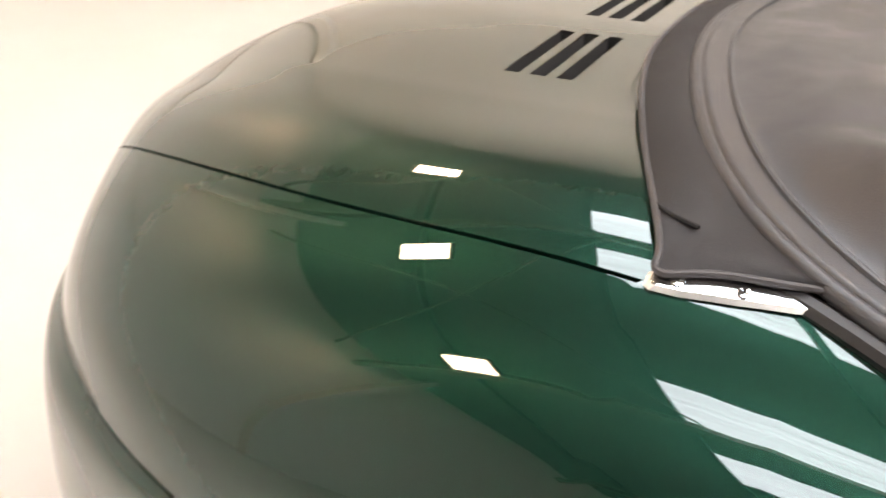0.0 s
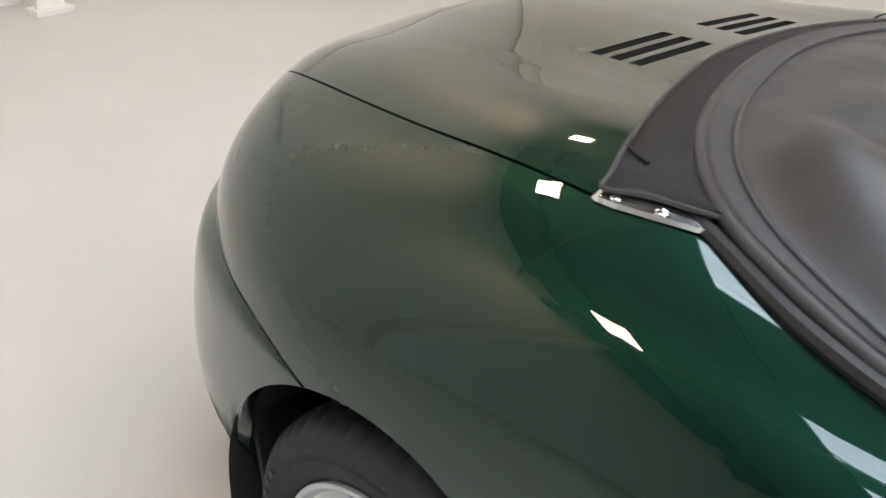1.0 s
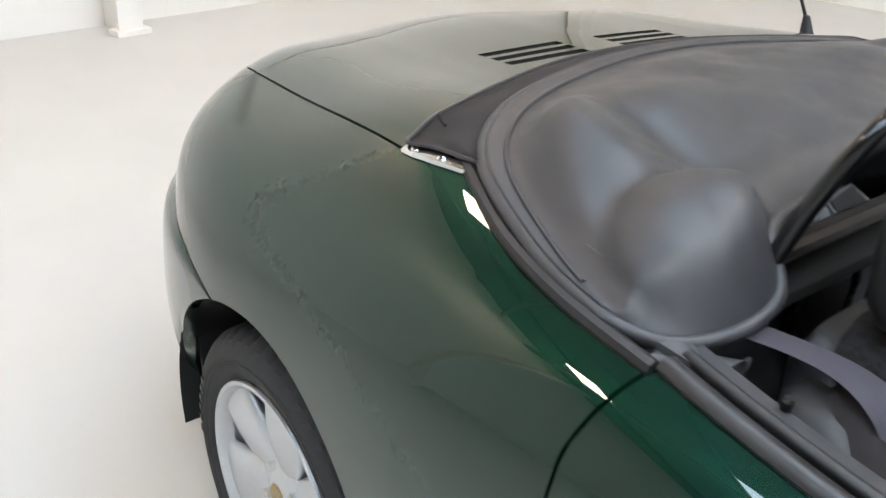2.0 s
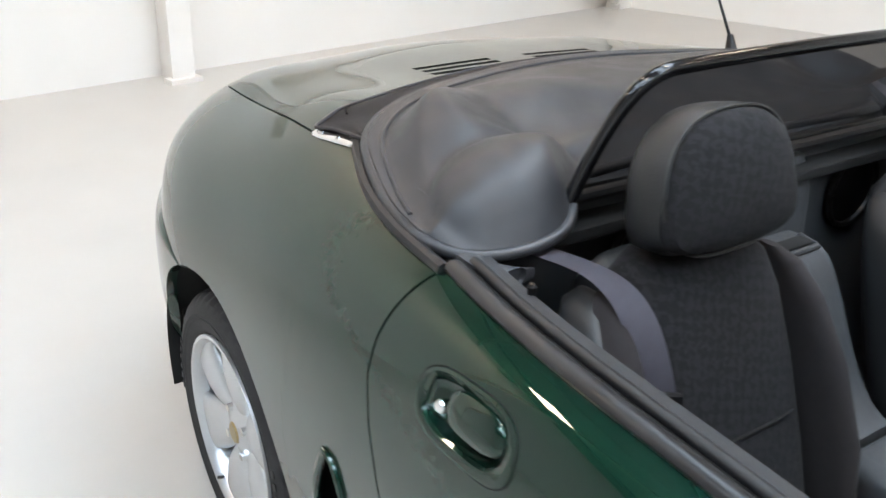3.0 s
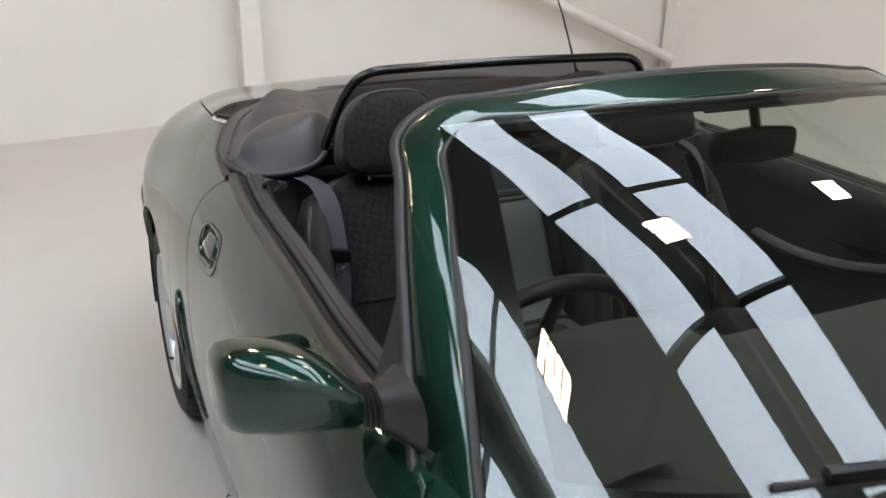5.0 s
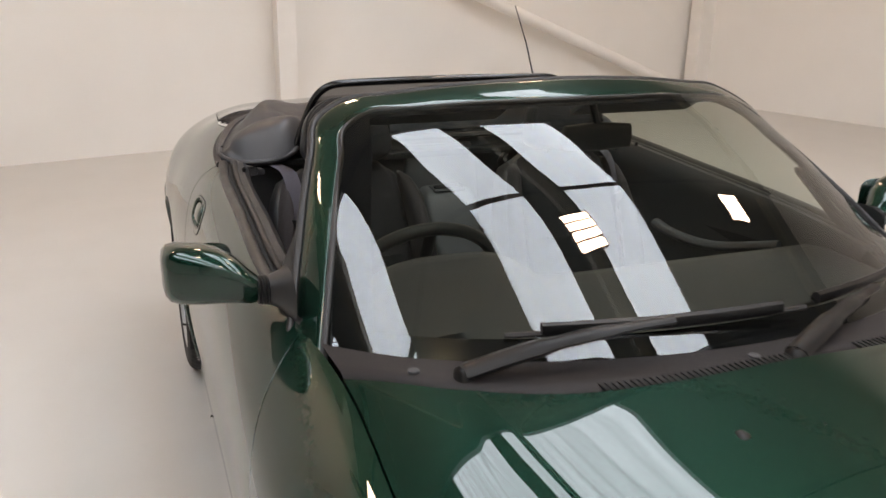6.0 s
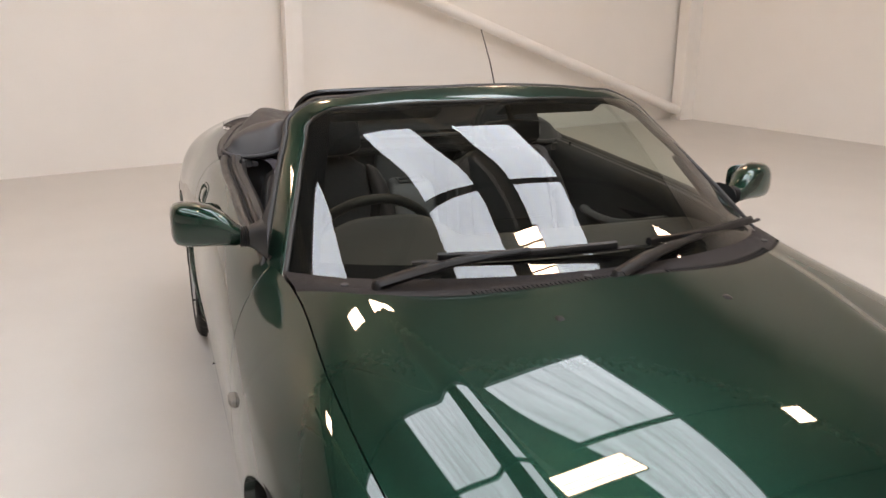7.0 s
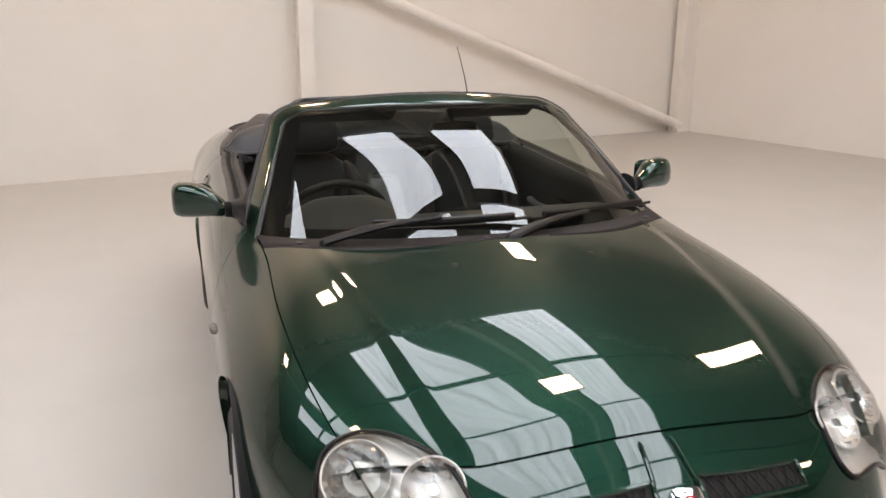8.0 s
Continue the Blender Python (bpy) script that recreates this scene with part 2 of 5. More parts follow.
far_left = CORNER - WALL_DIR * 15.5
near_right = CORNER + SIDE_DIR * 15
near_left = far_left + Vector((2.2, -14.5, 0))
wall("wall_rear", far_left, CORNER, "white painted smooth workshop wall with faint scuffs")
wall("wall_side", CORNER, near_right, "white painted smooth workshop wall beside the corner")
wall("wall_front", near_right, near_left, "plain white painted workshop wall")
wall("wall_far_side", near_left, far_left, "plain white painted workshop wall")
bm = box((30, 30, 0.2), (-0.5, -1, -0.1))
tagged(part("floor", bm, FLOOR, smooth=False), "pale grey polished epoxy concrete floor", "floor", kind="structure")

# steel columns and the diagonal brace on the rear wall
turn = Matrix.Rotation(math.atan2(WALL_DIR.y, WALL_DIR.x), 4, "Z")


def column(at, w, d):
    bm = box((w, 0.02, HEIGHT), (at[0], at[1], HEIGHT / 2), 0.003, turn=turn)
    n = Vector((-WALL_DIR.y, WALL_DIR.x, 0))
    c = Vector((at[0], at[1], 0)) + n * (d / 2)
    box((0.05, d, HEIGHT), (c.x, c.y, HEIGHT / 2), 0.003, bm, turn)
    c = Vector((at[0], at[1], 0))
    box((w + 0.06, 0.10, 0.03), (c.x, c.y, 0.015), 0.004, bm, turn)
    return tagged(part("steel_column", bm, WHITE_STEEL, smooth=False), "white painted steel column against the rear wall", "column", "wall columns", "structure")


for k in (-2, -1, 0):
    p = Vector((0.30, 5.156, 0)) + WALL_DIR * (5.1 * k) - Vector((-WALL_DIR.y, WALL_DIR.x, 0)) * 0.22
    column(p, 0.15, 0.22)
c = CORNER + WALL_DIR * 0.0 + Vector((-0.03, -0.14, 0))
bm = box((0.2, 0.16, HEIGHT), (c.x, c.y, HEIGHT / 2), 0.004, turn=turn)
tagged(part("corner_column", bm, WHITE_STEEL, smooth=False), "white painted steel column boxed into the corner", "column", kind="structure")
n_in = Vector((WALL_DIR.y, -WALL_DIR.x, 0))
a, b = Vector((4.95, 6.05, 0.09)) + n_in * 0.12, Vector((-0.9, 4.92, 2.29)) + n_in * 0.12
bm = tube([a, a.lerp(b, 0.5), b], 0.055, 16)
tube([a + (b - a).normalized() * -0.03, a + (b - a).normalized() * 0.05], 0.068, 16, bm)
box((0.10, 0.12, 0.08), (a.x + 0.07, a.y + 0.02, 0.04), 0.006, bm, turn)
tagged(part("wall_brace", bm, WHITE_STEEL), "white painted diagonal tubular steel brace", "brace", kind="structure")

# ---- roof with skylight openings, beams and lamps ----
STRIP_TURN = 11.3
SKYLIGHT_END = 2.50
STRIPS = [(-4.35, 1.0), (-2.65, 1.0), (0.64, 1.05), (2.36, 1.02)]
rt = Matrix.Rotation(radians(STRIP_TURN), 4, "Z")
# the roof falls towards the eaves at the braced wall
PITCH, PIVOT = radians(10.0), 0.3
slope = rt @ Matrix.Translation((0, PIVOT, HEIGHT)) @ Matrix.Rotation(-PITCH, 4, "X") @ Matrix.Translation((0, -PIVOT, -HEIGHT))


def roof_z(y):
    return HEIGHT - math.tan(PITCH) * (y - PIVOT)


def roof_box(name, size, at, mat, label, cat, group="", kind="structure", bevel=0.0):
    bm = box(size, at, bevel)
    bmesh.ops.transform(bm, matrix=slope, verts=bm.verts)
    return tagged(part(name, bm, mat, smooth=False), label, cat, group, kind)


edges = [-16.0] + [v for c, w in STRIPS for v in (c - w / 2, c + w / 2)] + [16.0]
bm = bmesh.new()
for k in range(0, len(edges), 2):
    box((edges[k + 1] - edges[k], 26, 0.1), ((edges[k] + edges[k + 1]) / 2, -5, HEIGHT + 0.05), 0, bm)
for c, w in STRIPS:
    box((w, 8 - SKYLIGHT_END, 0.1), (c, (8 + SKYLIGHT_END) / 2, HEIGHT + 0.05), 0, bm)
bmesh.ops.transform(bm, matrix=slope, verts=bm.verts)
tagged(part("ceiling", bm, ROOF, smooth=False), "dull grey profiled sheet roof between skylights", "ceiling", kind="structure")
for c, w in STRIPS:
    roof_box("skylight", (w, SKYLIGHT_END + 18, 0.02), (c, (SKYLIGHT_END - 18) / 2, HEIGHT + 0.06), GRP, "long translucent roof light strip glowing with daylight", "skylight", "roof lights")
for k in range(-8, 4):
    roof_box("roof_purlin", (32, 0.09, 0.12), (0, k * 1.86 + 0.65, HEIGHT - 0.07), STEEL, "dark steel purlin under the roof", "beam", "roof purlins")
for k in (-2, -1, 0, 1):
    roof_box("roof_rafter", (0.16, 26, 0.2), (k * 4.6 + 1.53, -5, HEIGHT - 0.25), RAFTER, "deep cream painted steel rafter under the roof", "beam", "roof rafters")
for a, b in (((1.5, 2.3), (-3.0, 5.6)), ((-3.0, 2.3), (1.5, 5.6)), ((1.6, 2.3), (6.0, 5.6)), ((6.0, 2.3), (1.6, 5.6))):
    bm = tube([(a[0], a[1], HEIGHT - 0.2), (b[0], b[1], HEIGHT - 0.2)], 0.022, 8)
    bmesh.ops.transform(bm, matrix=slope, verts=bm.verts)
    tagged(part("wind_brace", bm, RAFTER), "thin diagonal steel brace under the roof", "brace", "roof braces", "structure")
LAMPS = [(-1.75, -0.25), (1.42, -0.10), (4.55, 0.05), (-2.7, 4.0), (0.45, 4.0), (3.6, 4.1), (-1.75, -4.3), (1.42, -4.3), (4.55, -4.3)]
for x, y in LAMPS:
    lamp = new("hanging_lamp")
    hang = min(5.0, roof_z(y) - 0.40)
    lamp.matrix_world = rt @ Matrix.Translation((x, y, hang))
    tagged(lamp, "square high-bay lamp with bright panel hanging from the roof", "lamp", "high-bay lamps")
    part("housing", box((0.46, 0.40, 0.06), (0, 0, 0.04), 0.008), DARK, lamp, smooth=False)
    for j in range(4):
        part("light_bar", box((0.42, 0.079, 0.02), (0, -0.144 + 0.096 * j, 0.0), 0.003), LEDS, lamp, smooth=False)
    part("hanger", tube([(0, 0, 0.07), (0, 0, roof_z(y) - hang)], 0.006, 6), STEEL, lamp)

# ---- the car: body lines, right half as half widths, each knot (y, half width, z) from tail to nose ----
SILL = [(1.86, 0.50, 0.26), (1.78, 0.60, 0.25), (1.65, 0.69, 0.24), (1.45, 0.755, 0.23), (1.185, 0.775, 0.22), (0.9, 0.775, 0.20), (0.6, 0.765, 0.19), (0.1, 0.76, 0.19),
        (-0.4, 0.765, 0.19), (-0.68, 0.77, 0.20), (-1.0, 0.775, 0.21), (-1.3, 0.77, 0.21), (-1.5, 0.73, 0.21), (-1.62, 0.68, 0.21), (-1.74, 0.62, 0.21), (-1.82, 0.55, 0.21)]
LOWER = [(1.90, 0.52, 0.40), (1.80, 0.63, 0.40), (1.66, 0.725, 0.40), (1.45, 0.785, 0.40), (1.185, 0.803, 0.40), (0.9, 0.802, 0.39), (0.6, 0.797, 0.38), (0.1, 0.793, 0.37),
         (-0.4, 0.795, 0.37), (-0.68, 0.80, 0.38), (-1.0, 0.803, 0.39), (-1.3, 0.795, 0.39), (-1.51, 0.755, 0.38), (-1.64, 0.70, 0.36), (-1.76, 0.64, 0.34), (-1.86, 0.56, 0.31)]
WAIST = [(1.893, 0.514, 0.546), (1.795, 0.624, 0.567), (1.651, 0.72, 0.578), (1.449, 0.794, 0.585), (1.184, 0.812, 0.59), (0.9, 0.810, 0.58), (0.6, 0.808, 0.57), (0.1, 0.808, 0.56),
         (-0.4, 0.810, 0.56), (-0.68, 0.810, 0.565), (-1.0, 0.810, 0.57), (-1.3, 0.798, 0.555), (-1.51, 0.755, 0.53), (-1.64, 0.70, 0.49), (-1.76, 0.64, 0.45), (-1.86, 0.56, 0.40)]
UPPER = [(1.862, 0.484, 0.656), (1.765, 0.591, 0.713), (1.641, 0.689, 0.757), (1.441, 0.748, 0.776), (1.184, 0.757, 0.785), (0.9, 0.764, 0.795), (0.6, 0.770, 0.79), (0.1, 0.780, 0.765),
         (-0.4, 0.780, 0.745), (-0.68, 0.772, 0.73), (-1.0, 0.765, 0.715), (-1.3, 0.750, 0.683), (-1.52, 0.715, 0.637), (-1.65, 0.665, 0.583), (-1.76, 0.60, 0.51), (-1.86, 0.53, 0.45)]
SHOULDER = [(1.898, 0.411, 0.711), (1.803, 0.475, 0.778), (1.681, 0.554, 0.844), (1.448, 0.592, 0.874), (1.184, 0.618, 0.905), (0.9, 0.634, 0.907), (0.6, 0.682, 0.885), (0.1, 0.705, 0.865),
            (-0.4, 0.695, 0.845), (-0.68, 0.655, 0.828), (-1.0, 0.660, 0.797), (-1.3, 0.652, 0.757), (-1.52, 0.625, 0.707), (-1.66, 0.585, 0.650), (-1.77, 0.545, 0.58), (-1.87, 0.49, 0.50)]
DECK = [(1.935, 0.274, 0.727), (1.859, 0.307, 0.808), (1.698, 0.34, 0.874), (1.449, 0.355, 0.905), (1.184, 0.36, 0.928), (0.9, 0.37, 0.93), (0.6, 0.38, 0.92), (0.1, 0.39, 0.905),
        (-0.4, 0.39, 0.885), (-0.72, 0.39, 0.8655), (-1.0, 0.385, 0.8375), (-1.3, 0.375, 0.7955), (-1.56, 0.36, 0.7295), (-1.735, 0.35, 0.660), (-1.83, 0.34, 0.605), (-1.91, 0.32, 0.52)]
CENTRE = [(1.96, 0.0, 0.737), (1.884, 0.0, 0.824), (1.72, 0.0, 0.889), (1.45, 0.0, 0.920), (1.185, 0.0, 0.935), (0.9, 0.0, 0.938), (0.6, 0.0, 0.93), (0.1, 0.0, 0.915),
          (-0.4, 0.0, 0.895), (-0.73, 0.0, 0.886), (-1.0, 0.0, 0.858), (-1.3, 0.0, 0.815), (-1.57, 0.0, 0.748), (-1.75, 0.0, 0.676), (-1.85, 0.0, 0.608), (-1.94, 0.0, 0.52)]
LINES = np.array([SILL, LOWER, WAIST, UPPER, SHOULDER, DECK, CENTRE])[:, :, [1, 0, 2]]
STATION = np.r_[0, np.cumsum(np.linalg.norm(np.diff(LINES[2], axis=0), axis=1))]
UMAX = STATION[-1]
ACROSS = np.array([0.0, 0.8, 1.6, 2.55, 3.45, 5.1, 7.0])


U_FINE, S_FINE = np.linspace(0, UMAX, 1001), np.linspace(0, 7, 281)


def fair(t, width):
    """A soft average over t that leaves straight and gently bent lines alone."""
    n = len(t)
    step, reach = t[1] - t[0], int(4 * width / (t[1] - t[0]))
    w = np.exp(-(np.arange(-reach, reach + 1) * step / width) ** 2 / 2)
    w /= w.sum()
    k, i = np.zeros((n, n)), np.arange(n)
    for d, v in zip(range(-reach, reach + 1), w):
        j = i + d
        low, high = j < 0, j >= n
        ok = ~(low | high)
        np.add.at(k, (i[ok], j[ok]), v)
        # odd mirror about both ends
        np.add.at(k, (i[low], 0), 2 * v)
        np.add.at(k, (i[low], -j[low]), -v)
        np.add.at(k, (i[high], n - 1), 2 * v)
        np.add.at(k, (i[high], 2 * n - 2 - j[high]), -v)
    return 2 * k - k @ k


def fair_line(line, stiff=4e-7):
    """A fair curve close to the knots of one body line."""
    t, n = np.linspace(0, UMAX, 401), 401
    h = t[1]
    a = np.zeros((len(line), n))
    for r, x in enumerate(STATION):
        i = min(int(x / h), n - 2)
        a[r, i], a[r, i + 1] = 1 - (x / h - i), x / h - i
    d = np.diff(np.eye(n), 3, axis=0) / h ** 3
    p = np.linalg.solve(a.T @ a + stiff * h * d.T @ d, a.T @ line)
    return natural(t, p, U_FINE)


def skin_table():
    """The right half of the body skin, dense, by station and by way across."""
    along = np.array([fair_line(line) for line in LINES]) * np.array([-1, 1, 1])
    full = np.concatenate([along, along[-2::-1] * np.array([-1, 1, 1])])
    t = np.r_[ACROSS, 14 - ACROSS[-2::-1]]
    skin = natural(t, full.reshape(13, -1), S_FINE).reshape(281, 1001, 3).transpose(1, 0, 2)
    # fair the surface along and across, keeping its large shape
    skin = fair(U_FINE, 0.05) @ skin.reshape(1001, -1)
    skin = skin.reshape(1001, 281, 3)
    both_sides = np.concatenate([skin, skin[:, -2::-1] * np.array([-1, 1, 1])], axis=1)
    k = fair(np.r_[S_FINE, 14 - S_FINE[-2::-1]], 0.20)[:281]
    return np.einsum("st,utc->usc", k, both_sides, optimize=True)


SKIN = skin_table()


def body(u, s):
    a, b = np.clip(u / UMAX, 0, 1) * 1000, np.clip(s / 7, 0, 1) * 280
    i, j = min(int(a), 999), min(int(b), 279)
    a, b = a - i, b - j
    return (SKIN[i, j] * (1 - a) + SKIN[i + 1, j] * a) * (1 - b) + (SKIN[i, j + 1] * (1 - a) + SKIN[i + 1, j + 1] * a) * b


def column_at(s):
    b = np.clip(s / 7, 0, 1) * 280
    j = min(int(b), 279)
    return SKIN[:, j] * (1 - (b - j)) + SKIN[:, j + 1] * (b - j)


def fine_section(u):
    a = np.clip(u / UMAX, 0, 1) * 1000
    i = min(int(a), 999)
    return SKIN[i] * (1 - (a - i)) + SKIN[i + 1] * (a - i)


def u_at(y, s):
    """The station at which the surface, s across, has this y."""
    c = column_at(s)
    return float(np.interp(-y, -c[:, 1], U_FINE))


def s_at_z(u, z):
    f = fine_section(u)
    k = int(np.argmax(f[:152, 2] >= z))
    if k == 0:
        return 0.0
    a, b = f[k - 1, 2], f[k, 2]
    return S_FINE[k - 1] + (S_FINE[k] - S_FINE[k - 1]) * (z - a) / (b - a)


def body_normal(u, s):
    e = 0.02
    du = body(min(u + e, UMAX), s) - body(max(u - e, 0), s)
    ds = body(u, min(s + e, 7)) - body(u, max(s - e, 0))
    n = np.cross(ds, du)
    n = n / (np.linalg.norm(n) + 1e-12)
    return n if n @ np.array([-1, 0, 0.6]) > 0 or n[2] > 0.2 else -n


WHEELS = (1.156, -1.19)
ARCH_R, HUB_Z, ARCH_Z = 0.342, 0.285, 0.297


def arch_s(u):
    """How far up the side the body begins at u: above a wheel, the arch."""
    y = body(u, 1.0)[1]
    low = 0.0
    for w in WHEELS:
        d = abs(y - w)
        if d < ARCH_R:
            low = max(low, s_at_z(u, ARCH_Z + math.sqrt(ARCH_R ** 2 - d * d)))
        elif d < ARCH_R + 0.05:
            low = max(low, s_at_z(u, ARCH_Z) * (1 - (d - ARCH_R) / 0.05))
    return low


def skirted(P, N, bm, vs, mirror, depth=0.022):
    """Turns the sheet's rim inwards, as a folded panel edge."""
    R, C = len(vs), len(vs[0])
    ring = [(0, j) for j in range(C)] + [(i, C - 1) for i in range(1, R)] + [(R - 1, j) for j in range(C - 2, -1, -1)] + [(i, 0) for i in range(R - 2, 0, -1)]
    first = [bm.verts.new(P[i][j] - N[i][j] * 0.0025) for i, j in ring]
    second = [bm.verts.new(P[i][j] - N[i][j] * depth) for i, j in ring]
    cx = np.mean(np.array(P).reshape(-1, 3), axis=0)
    for (i, j), v in zip(ring, first):
        v.co += Vector(P[i][j] - cx).normalized() * 0.0012
    top = [bm.verts.new(P[i][j]) for i, j in ring]
    m = len(ring)
    for a, b in ((top, first), (first, second)):
        for k in range(m):
            q = (k + 1) % m
            try:
                bm.faces.new((a[k], a[q], b[q], b[k]))
            except ValueError:
                pass


def sheet_normals(P, N, A, B, passes):
    """Smooth unit normals of a shaped sheet, on the same side as the skin's own."""
    n = np.cross(np.gradient(P, np.asarray(A, float), axis=0), np.gradient(P, np.asarray(B, float), axis=1))
    size = np.linalg.norm(n, axis=2, keepdims=True)
    n = np.where(size > 1e-9, n / np.maximum(size, 1e-9), N)
    n *= np.where((n * N).sum(axis=2, keepdims=True) < 0, -1.0, 1.0)
    for _ in range(passes):
        q = np.pad(n, ((1, 1), (1, 1), (0, 0)), mode="edge")
        n = (q[1:-1, 1:-1] * 2 + q[:-2, 1:-1] + q[2:, 1:-1] + q[1:-1, :-2] + q[1:-1, 2:]) / 6
        n /= np.linalg.norm(n, axis=2, keepdims=True)
    return n


def shade_by(ob, n):
    """Gives the first vertices of a mesh these normals."""
    me = ob.data
    own = np.zeros(len(me.vertices) * 3)
    me.vertices.foreach_get("normal", own)
    own = own.reshape(-1, 3)
    full = np.zeros_like(own)
    full[:len(n)] = n if (own[:len(n)] * n).sum() > 0 else -n
    me.normals_split_custom_set_from_vertices([tuple(v) for v in full])


def panel(name, A, B, place, parent, holes=(), lift=0.0, mat=None, label="", half=True, rim=True, wallbits=None, shape=None):
    """A body panel: place(a, b) gives (u, s); half panels are built right and left; shape(x, y) raises the skin by plan place."""
    P, N = [], []
    for a in A:
        rp, rn = [], []
        for b in B:
            u, s = place(a, b)
            flip = s > 7
            p, n = body(u, 14 - s if flip else s), body_normal(u, 14 - s if flip else s)
            if flip:
                p, n = p * (-1, 1, 1), n * (-1, 1, 1)
            up = lift(a, b) if callable(lift) else lift
            rp.append(p + n * (up + (shape(p[0], p[1]) if shape else 0.0)))
            rn.append(n)
        P.append(rp)
        N.append(rn)
    P = np.array(P)
    N = sheet_normals(P, np.array(N), A, B, 3 if shape else 10)
    out = []
    if callable(holes):
        Q = (P[:-1, :-1] + P[1:, 1:]) / 2
        holes = {(i, j) for i in range(Q.shape[0]) for j in range(Q.shape[1]) if holes(Q[i, j])}
    for side in ((False, True) if half else (False,)):
        bm, vs = grid(P, holes=holes)
        if rim:
            skirted(P, N, bm, vs, side)
        vents = []
        for (i0, i1, j0, j1) in wallbits or ():
            inside = bmesh.new()
            vents.append(inside)
            ring = [(i0, j) for j in range(j0, j1 + 1)] + [(i, j1) for i in range(i0 + 1, i1 + 1)] + [(i1, j) for j in range(j1 - 1, j0 - 1, -1)] + [(i, j0) for i in range(i1 - 1, i0, -1)]
            low = [inside.verts.new(P[i][j] - N[i][j] * 0.02) for i, j in ring]
            high = [inside.verts.new(P[i][j] - N[i][j] * 0.0015) for i, j in ring]
            for k in range(len(ring)):
                q = (k + 1) % len(ring)
                inside.faces.new((high[k], high[q], low[q], low[k]))
        if side:
            mirrored(bm)
        ob = part(name, bm, mat or PAINT, parent, label)
        # slot walls are near black, not paint: their shade is in the colour
        for inside in vents:
            part("vent_wall", inside, VOID, ob, smooth=False)
        shade_by(ob, N.reshape(-1, 3) * ((-1, 1, 1) if side else (1, 1, 1)))
        out.append(ob)
    return out


def soft_step(v):
    v = min(1.0, max(0.0, v))
    return v * v * v * (v * (6 * v - 15) + 10)


car = new("convertible_car")
tagged(car, "dark green two-seat convertible sports car with folded roof", "car")

GAP = 0.0026
lin = lambda n: np.linspace(0, 1, n)


def lerp(a, b, t):
    return a + (b - a) * t


# shut lines, as y for each s
def door_rear(s):
    return float(np.interp(s, [0, 0.8, 1.35, 1.6, 1.85, 2.1, 2.35, 2.6, 2.9, 3.2, 3.45], [0.40, 0.43, 0.475, 0.50, 0.54, 0.575, 0.600, 0.604, 0.597, 0.588, 0.580]))


def door_front(s):
    return float(np.interp(s, [0, 0.8, 1.6, 1.9, 2.3, 2.6, 3.0, 3.45], [-0.70, -0.725, -0.715, -0.69, -0.635, -0.595, -0.555, -0.515]))


SCOOP = [(0.675, 0.590), (0.700, 0.52), (0.705, 0.42), (0.685, 0.32), (0.635, 0.27), (0.585, 0.30), (0.585, 0.40), (0.605, 0.50), (0.645, 0.58)]


def in_scoop(y, z):
    inside, n = False, len(SCOOP)
    for k in range(n):
        (y0, z0), (y1, z1) = SCOOP[k], SCOOP[k - 1]
        if (z0 > z) != (z1 > z) and y < (y1 - y0) * (z - z0) / (z1 - z0) + y0:
            inside = not inside
    return inside


def bumper_line_s(u):
    """Top of the rear bumper moulding."""
    y = body(u, 1.6)[1]
    z = float(np.interp(y, [1.18, 1.30, 1.375, 1.45, 1.55, 1.66, 1.95], [0.585, 0.608, 0.627, 0.640, 0.647, 0.653, 0.658]))
    return s_at_z(u, z)


def door_place(a, b):
    s = lerp(0.35, 3.45, b)
    return u_at(lerp(door_rear(s) - GAP, door_front(s) + GAP, a), s), s


def wing_top(y):
    """The wing runs further in beside the cover's corner."""
    return float(np.interp(y, [0.62, 0.75, 0.85, 0.95, 1.0, 1.06, 1.075], [3.438, 3.50, 3.57, 3.68, 3.64, 3.53, 3.438]))


def wing_rear_place(a, b):
    s = lerp(0, 3.438, b)
    u = u_at(door_rear(s) + GAP, s) * a
    low = arch_s(u)
    if body(u, 1.6)[1] > 1.29:
        low = max(low, bumper_line_s(u) + 0.012)
    return u, lerp(low, wing_top(body(u, 3.5)[1]), b)


def wing_front_place(a, b):
    s0 = s = lerp(0, 3.45, b)
    u = lerp(u_at(door_front(s0) - GAP, s0), UMAX - 0.24 + 0.02 * s0, a)
    return u, lerp(arch_s(u), 3.45 - 0.012, b)


def bumper_rear_place(a, b):
    u = lerp(0.0, u_at(1.30, 1.6), a)
    for _ in range(2):
        low = arch_s(u)
        s = lerp(low, bumper_line_s(u) - 0.008, b)
    return u, s


HY, HZ = 0.411, 0.790


def handle_hole(p):
    return ((p[1] - HY) / 0.074) ** 4 + ((p[2] - HZ) / 0.034) ** 4 < 1


panel("door_skin", lin(130), lin(90), door_place, car, holes=handle_hole)
panel("rear_wing", lin(150), lin(60), wing_rear_place, car, holes=lambda p: p[1] < 0.75 and in_scoop(p[1], p[2]))
WING_F = (lin(150), lin(60))


def bumper_lift(a, b):
    """The bumper swells out in a rounded lip just below its top edge."""
    lip = math.sqrt(max(0.0, 1 - (1 - min(1.0, (1 - b) / 0.22)) ** 2))
    return 0.028 * min(1.0, (1 - a) * 1.8) * (0.25 + 0.75 * soft_step(a / 0.55)) * lip * (0.75 + 0.25 * b)


